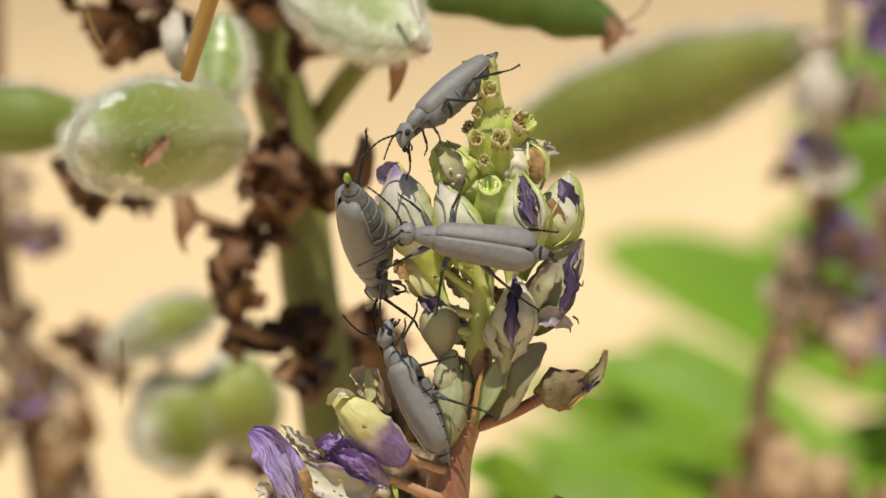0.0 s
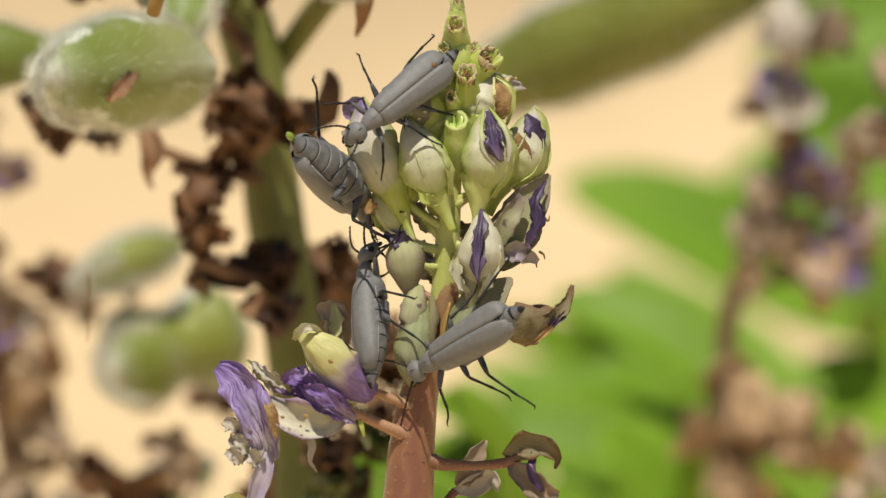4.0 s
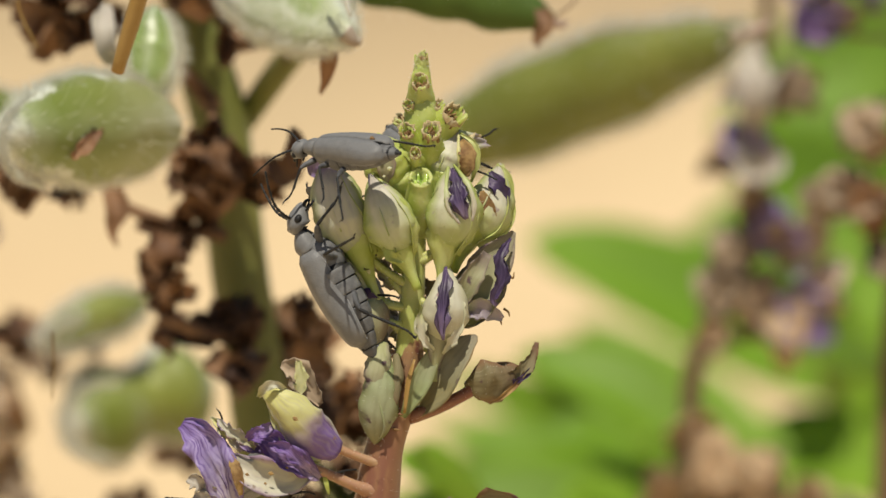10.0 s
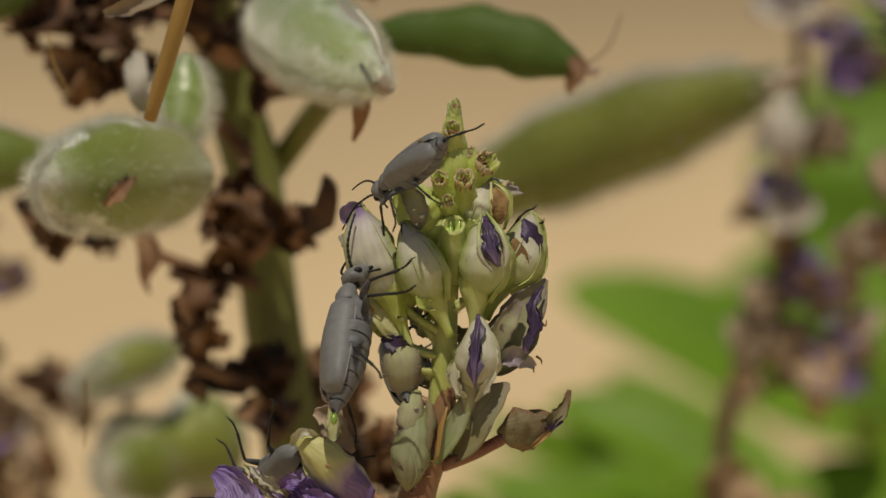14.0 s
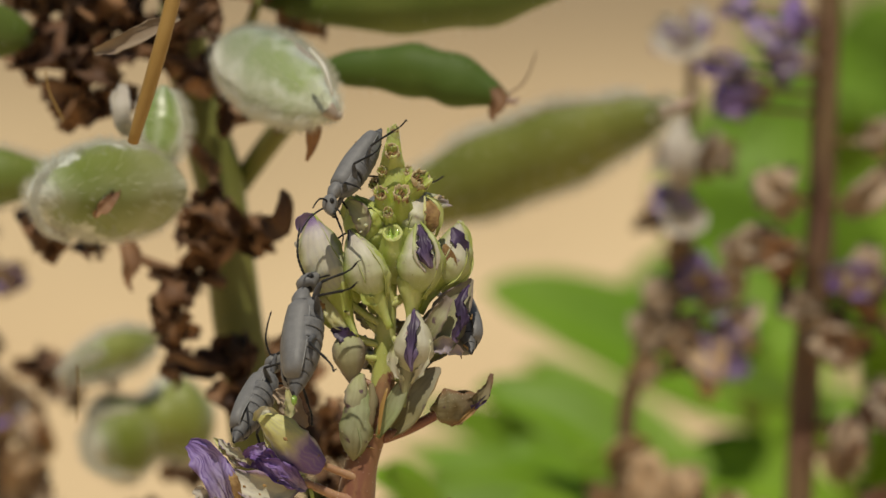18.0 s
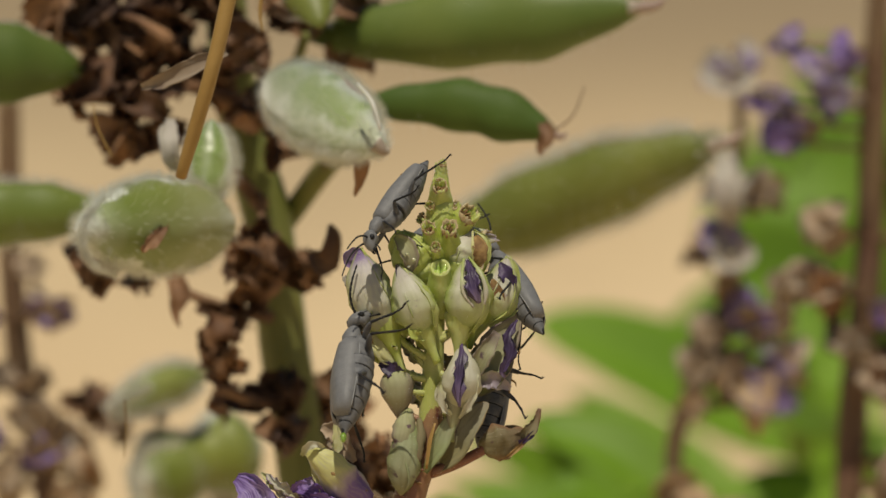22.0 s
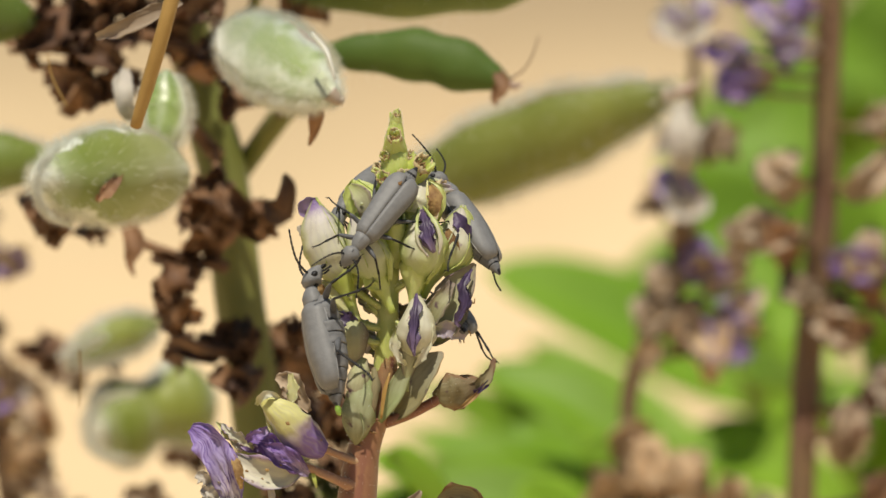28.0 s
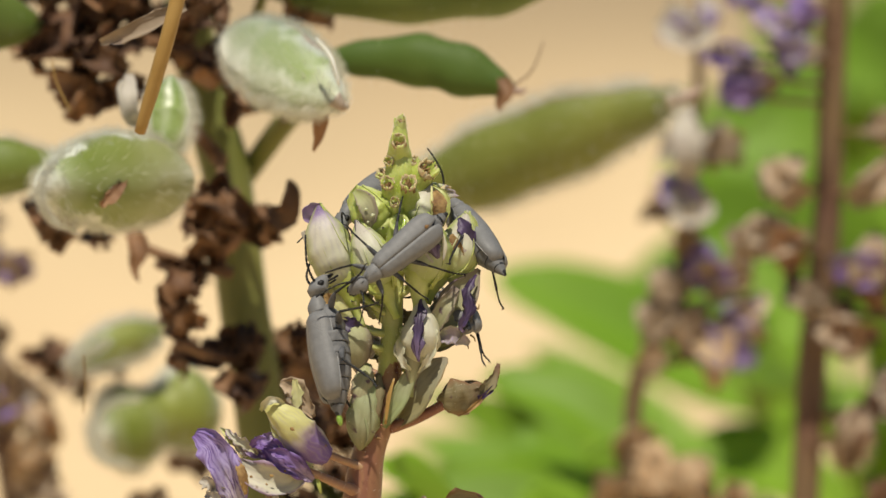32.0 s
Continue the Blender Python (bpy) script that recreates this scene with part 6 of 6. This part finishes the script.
def motions():
    top = [
        (0, 700, 250, 883, 92, -1.5, -1, 0.6, -0.6, 0.05),
        (0.5, 722, 287, 863, 90, -2, -1, 0.4, -0.2, 0.8),
        (1, 750, 307, 834, 82, -2, -1, 0.2, 0, 1),
        (2, 707, 340, 835, 108, -2, -1, 0.2, -0.1, 1),
        (3, 695, 361, 845, 148, -3, -1, 0.2, 0, 1),
        (4, 673, 365, 873, 203, -4, -1, 0.1, 0, 1),
        (4.5, 691, 420, 881, 224, -4.5, -1, 0.1, 0, 1),
        (6.5, 736, 502, 888, 300, -5, -1, 0, 0, 1),
        (7, 729, 505, 926, 336, -5, -1, 0, 0, 1),
        (7.5, 712, 455, 922, 340, -5, -1, 0, -0.1, 1),
        (8, 673, 380, 927, 356, -5, 1, 0, -0.25, 1),
        (9, 638, 332, 880, 365, -4.5, 1, 0, -0.3, 1),
        (10, 636, 276, 834, 286, -4.5, 1, 0.1, -0.8, 0.7),
        (11, 685, 267, 839, 243, -4.5, 1, 0.15, -1, 0.65),
        (12, 699, 263, 890, 198, -4.5, 1, 0.15, -1, 0.6),
        (13, 717, 277, 872, 184, -4.5, 1, 0.4, -0.8, 0.8),
        (14, 725, 274, 859, 176, -4.5, 1, 0.4, -0.8, 0.8),
        (15.5, 701, 371, 874, 149, -3, -1, 0.6, -0.6, 0.12),
        (17, 731, 280, 838, 119, -2, -1, 0.8, -0.45, -0.06),
        (18, 726, 283, 846, 111, -2, -1, 0.8, -0.45, -0.06),
        (19, 693, 291, 859, 98, -2, -1, 0.8, -0.45, -0.06),
        (20, 706, 286, 856, 98, -2, -1, 0.8, -0.45, -0.06),
        (21, 717, 279, 849, 98, -2, -1, 0.8, -0.45, -0.06),
        (22, 710, 285, 843, 105, -2, -1, 0.8, -0.45, -0.06),
        (23, 674, 288, 863, 93, -2, -1, 0.7, -0.6, 0.2),
        (24, 663, 288, 851, 103, -2, -1, 0.6, -0.7, 0.3),
        (25, 651, 313, 837, 122, -2.5, -1, 0.6, -0.6, 0.4),
        (28, 761, 424, 914, 223, -4, -1, 0.1, 0, 1),
        (29, 753, 433, 942, 254, -5, -1, 0, 0, 1),
        (30, 790, 472, 953, 262, -5, -1, 0, 0, 1),
        (31, 771, 466, 967, 295, -5, -1, 0, 0, 1),
        (32, 766, 471, 969, 306, -5, -1, 0, 0, 1),
    ]
    side = [
        (0, 675, 528, 616, 318, -1.5, 1, 1, 0, 0.4),
        (0.5, 672, 517, 609, 317, -1.5, 1, 1, 0, 0.4),
        (0.8, 662, 413, 638, 483, -2.5, 1, 1, 0, -0.2),
        (1, 594, 286, 620, 498, -1.5, 1, 0.95, 0, -0.15),
        (1.4, 616, 359, 644, 443, -2.5, 1, 0.7, 0.5, -0.3),
        (2, 623, 392, 661, 440, -2.5, 1, 0.4, 0.8, 0),
        (2.5, 658, 434, 638, 414, -2.5, 1, 0.5, 0.7, -0.2),
        (3, 713, 481, 599, 363, -2, 1, 0.5, 0.6, -0.6),
        (4, 728, 507, 576, 358, -2, 1, 0.5, 0.6, -0.6),
        (4.5, 661, 410, 629, 442, -2, 1, 0.8, 0.3, -0.2),
        (6.5, 648, 390, 733, 627, -1.5, 1, 0.95, 0.3, 0),
        (7, 652, 383, 760, 598, -1.5, 1, 0.95, 0.3, 0),
        (8, 628, 378, 757, 630, -1.5, 1, 0.95, 0.3, 0),
        (9, 628, 362, 780, 656, -1.5, 1, 0.95, 0.3, 0),
        (10, 630, 372, 795, 664, -1.5, 1, 0.95, 0.3, 0),
        (11, 681, 381, 758, 686, -5.5, 1, 1, 0, 0.16),
        (12, 687, 385, 689, 688, -5.5, 1, 1, 0, 0.16),
        (13, 691, 384, 687, 657, -5.5, 1, 1, 0, 0.16),
        (14, 695, 397, 657, 667, -5.5, 1, 1, 0, 0.16),
        (17, 692, 403, 642, 656, -5.5, 1, 1, 0, 0.16),
        (18, 693, 409, 664, 671, -5.5, 1, 1, 0, 0.16),
        (19, 695, 410, 644, 683, -5.5, 1, 1, 0, 0.16),
        (20, 697, 412, 639, 673, -5.5, 1, 1, 0, 0.16),
        (21, 698, 416, 651, 678, -5.5, 1, 1, 0, 0.16),
        (22, 699, 417, 667, 676, -5.5, 1, 1, 0, 0.16),
        (23, 690, 422, 711, 704, -5.5, 1, 1, 0, 0.16),
        (24, 685, 432, 718, 705, -5.5, 1, 1, 0, 0.16),
        (25, 682, 436, 721, 714, -5.5, 1, 1, 0, 0.16),
        (28, 689, 430, 749, 724, -5.5, 1, 1, 0, 0.16),
        (29, 685, 427, 741, 730, -5.5, 1, 1, 0, 0.16),
        (30, 685, 426, 749, 720, -5.5, 1, 1, 0, 0.16),
        (31, 690, 424, 739, 720, -5.5, 1, 1, 0, 0.16),
        (32, 694, 437, 743, 733, -5.5, 1, 1, 0, 0.16),
    ]
    middle = [
        (0, 688, 410, 987, 453, -5.5, 1, 0, -0.2, 1),
        (0.5, 717, 492, 947, 434, -5.5, 1, 0, -0.2, 1),
        (1, 726, 570, 936, 452, -5, 1, 0, -0.2, 1),
        (1.5, 746, 602, 906, 462, -5, 1, 0.1, -0.1, 1),
        (2, 781, 650, 865, 503, -8, 1, 0.1, -0.1, 1),
        (2.5, 778, 704, 888, 584, -8.5, 1, 0.1, -0.2, 1),
        (3, 786, 738, 922, 636, -8.5, 1, 0.1, -0.2, 1),
        (4, 777, 785, 989, 658, -5.5, 1, 0, -0.3, 1),
        (4.5, 741, 774, 1033, 680, -3.5, 1, 0, -0.5, 0.8),
        (5.5, 684, 851, 834, 951, 0, 1, 0.3, 0.4, 0.8),
        (6.5, 678, 907, 663, 957, 3.5, 1, 0.7, 0.2, 0.5),
        (7, 708, 860, 660, 990, 3.5, 1, 0.7, 0.2, 0.5),
        (8, 687, 703, 718, 930, 3.5, 1, 0.8, 0, -0.3),
        (9, 522, 864, 652, 774, 2, 1, 0, 0.5, 0.8),
        (12, 469, 988, 689, 868, 2, 1, 0, 0.5, 0.8),
        (14, 495, 809, 625, 719, 2, 1, 0, 0.5, 0.8),
        (16.5, 594, 598, 524, 762, 1.5, 1, 0.8, -0.2, -0.4),
        (17, 599, 581, 500, 797, 1.5, 1, 0.8, -0.2, -0.4),
        (17.5, 648, 609, 528, 779, 1.5, 1, 0.8, -0.2, -0.4),
        (18, 629, 582, 538, 763, 1.8, 1, 0.8, -0.2, -0.4),
        (18.5, 673, 564, 574, 716, 2, 1, 0.8, -0.2, -0.3),
        (19, 673, 569, 583, 703, 2.5, 1, 0.8, -0.1, 0),
        (20, 761, 529, 730, 687, 4, 1, 0.5, 0, -0.7),
        (21, 867, 497, 843, 590, 5, 1, 0.3, 0, -0.8),
        (22, 1006, 446, 947, 708, 4.5, 1, -0.4, 0, -0.9),
        (23, 1020, 446, 1026, 676, 4, 1, -0.2, 0, -1),
        (24, 992, 450, 1048, 654, 4, 1, -0.2, 0, -0.9),
        (25, 943, 457, 1062, 550, 3.5, 1, -0.3, -0.6, 0.3),
        (28, 960, 500, 1010, 566, 4.2, 1, -0.3, -0.6, 0.3),
        (29, 958, 450, 1038, 583, 3.5, 1, -0.4, -0.5, 0.3),
        (29.5, 1018, 430, 1138, 514, 3.5, 1, -0.3, -0.8, 0.3),
        (30, 982, 434, 1048, 514, 3.5, 1, -0.4, -0.5, 0.3),
        (32, 964, 474, 1011, 550, 3.5, 1, -0.4, -0.5, 0.3),
    ]
    low = [
        (0, 670, 568, 799, 834, -2, 1, 0.7, 0.3, 0.3),
        (1, 634, 482, 762, 736, -2, 1, 0.7, 0.3, -0.05),
        (2, 645, 470, 759, 752, -2, 1, 0.7, 0.3, 0.15),
        (3, 697, 541, 741, 818, -1.5, 1, 0.9, 0.1, 0.2),
        (4, 709, 543, 718, 805, -1.5, 1, 0.9, 0, 0.25),
        (4.5, 703, 540, 733, 804, -1.5, 1, 0.9, 0, 0.2),
        (6.5, 716, 622, 732, 842, -0.5, 1, 0.9, 0, 0.1),
        (7, 660, 550, 730, 815, -0.5, 1, 0.9, 0.1, 0.1),
        (8, 693, 528, 761, 728, 2, 1, 0.9, 0.1, -0.4),
        (9, 722, 504, 780, 688, 2.5, 1, 0.9, 0.1, -0.4),
        (11, 761, 431, 801, 631, 3, 1, 0.9, 0.1, -0.4),
        (13, 743, 452, 765, 612, 3.2, 1, 0.9, 0, -0.3),
        (14, 753, 504, 787, 644, 3.2, 1, 0.9, 0, -0.3),
        (17, 796, 330, 880, 250, 5.5, -1, 0.6, -0.5, 0.2),
        (20, 784, 316, 880, 250, 5.5, -1, 0.6, -0.5, 0.2),
        (22, 784, 312, 880, 248, 5.5, -1, 0.6, -0.5, 0.2),
        (25, 770, 318, 872, 250, 5.0, -1, 0.6, -0.5, 0.2),
        (28, 740, 334, 857, 218, 4.5, -1, 0.6, -0.5, 0.2),
        (32, 737, 334, 859, 218, 4.5, -1, 0.6, -0.5, 0.2),
    ]
    shy = [
        (0, 850, 330, 900, 420, 5.5, 1, 0, 0, -1),
        (4.5, 851, 320, 901, 410, 5.5, 1, 0, 0, -1),
        (7, 922, 330, 838, 236, 5.5, -1, 0.6, -0.6, -0.3),
        (8, 922, 338, 812, 232, 5.2, -1, 0.6, -0.6, -0.3),
        (9, 922, 338, 800, 232, 5.2, -1, 0.6, -0.6, -0.3),
        (10, 926, 340, 806, 236, 5.2, -1, 0.6, -0.6, -0.3),
        (12, 945, 360, 858, 262, 5.5, -1, 0.3, -0.3, -0.8),
        (14, 885, 329, 945, 449, 5, 1, 0, 0, -1),
        (17, 902, 418, 975, 591, 4, 1, -0.6, 0, -0.7),
        (18, 985, 413, 1030, 580, 4, 1, -0.6, 0, -0.7),
        (19, 1026, 330, 1036, 528, 3.2, 1, -1, 0, 0),
        (20, 1036, 322, 1060, 572, 2.2, 1, -1, -0.1, 0.15),
        (21, 964, 258, 1069, 507, 2.5, 1, -1, -0.3, 0),
        (22, 959, 271, 1081, 468, 2.5, 1, -1, -0.3, -0.1),
        (23, 968, 291, 1093, 477, 2.5, 1, -1, -0.3, 0.1),
        (24, 951, 252, 1035, 490, 2.5, 1, -1, -0.3, 0.1),
        (25, 922, 232, 992, 352, 4.6, 1, -1, -0.3, 0.1),
        (28, 944, 229, 1085, 449, 2, 1, -1, -0.5, 0.3),
        (29, 940, 224, 1059, 446, 2, 1, -1, -0.5, 0.3),
        (30, 936, 232, 1073, 447, 2, 1, -1, -0.5, 0.3),
        (31, 937, 239, 1076, 446, 2, 1, -1, -0.4, 0),
        (32, 950, 259, 1087, 439, 2, 1, -1, -0.5, 0.2),
    ]
    walks = ((top_beetle, top), (side_beetle, side), (middle_beetle, middle), (low_beetle, low), (shy_beetle, shy))
    for number, (ob, rows) in enumerate(walks):
        poses = [(r[0], creep(ob, *r[1:])) for r in rows]
        walk(ob, poses)
        # legs and feelers: swing with the pace of the body, feelers all the time
        busy = []
        for step in range(65):
            t = step * 0.5
            k = max(i for i, r in enumerate(poses) if r[0] <= t + 1e-6)
            k = min(k, len(poses) - 2)
            (t0, a), (t1, b) = poses[k], poses[k + 1]
            busy.append((t, min(1.0, 0.12 + (a.translation - b.translation).length / (t1 - t0) / 0.004)))
        for j, leg in enumerate(ob.children):
            if not leg.name.startswith(("front_leg", "middle_leg", "hind_leg", "feeler")):
                continue
            rnd = random.Random(number * 50 + j)
            ph, base, lift = rnd.uniform(0, 6.28), rnd.uniform(-16, 16), rnd.uniform(-14, 16)
            at = leg.location.copy()
            rows = []
            for t, b in busy:
                if leg.name.startswith("feeler"):
                    rows.append((t, pose(*at, 8 * math.sin(t * 2.1 + ph), 14 * math.sin(t * 1.3 + ph * 2) - 6, base + 14 * math.sin(t * 1.7 + ph))))
                else:
                    rows.append((t, pose(*at, lift + 9 * b * math.cos(t * 5.5 + ph), 5 * b * math.sin(t * 3 + ph), base + 20 * b * math.sin(t * 5.5 + ph))))
            walk(leg, rows)


motions()
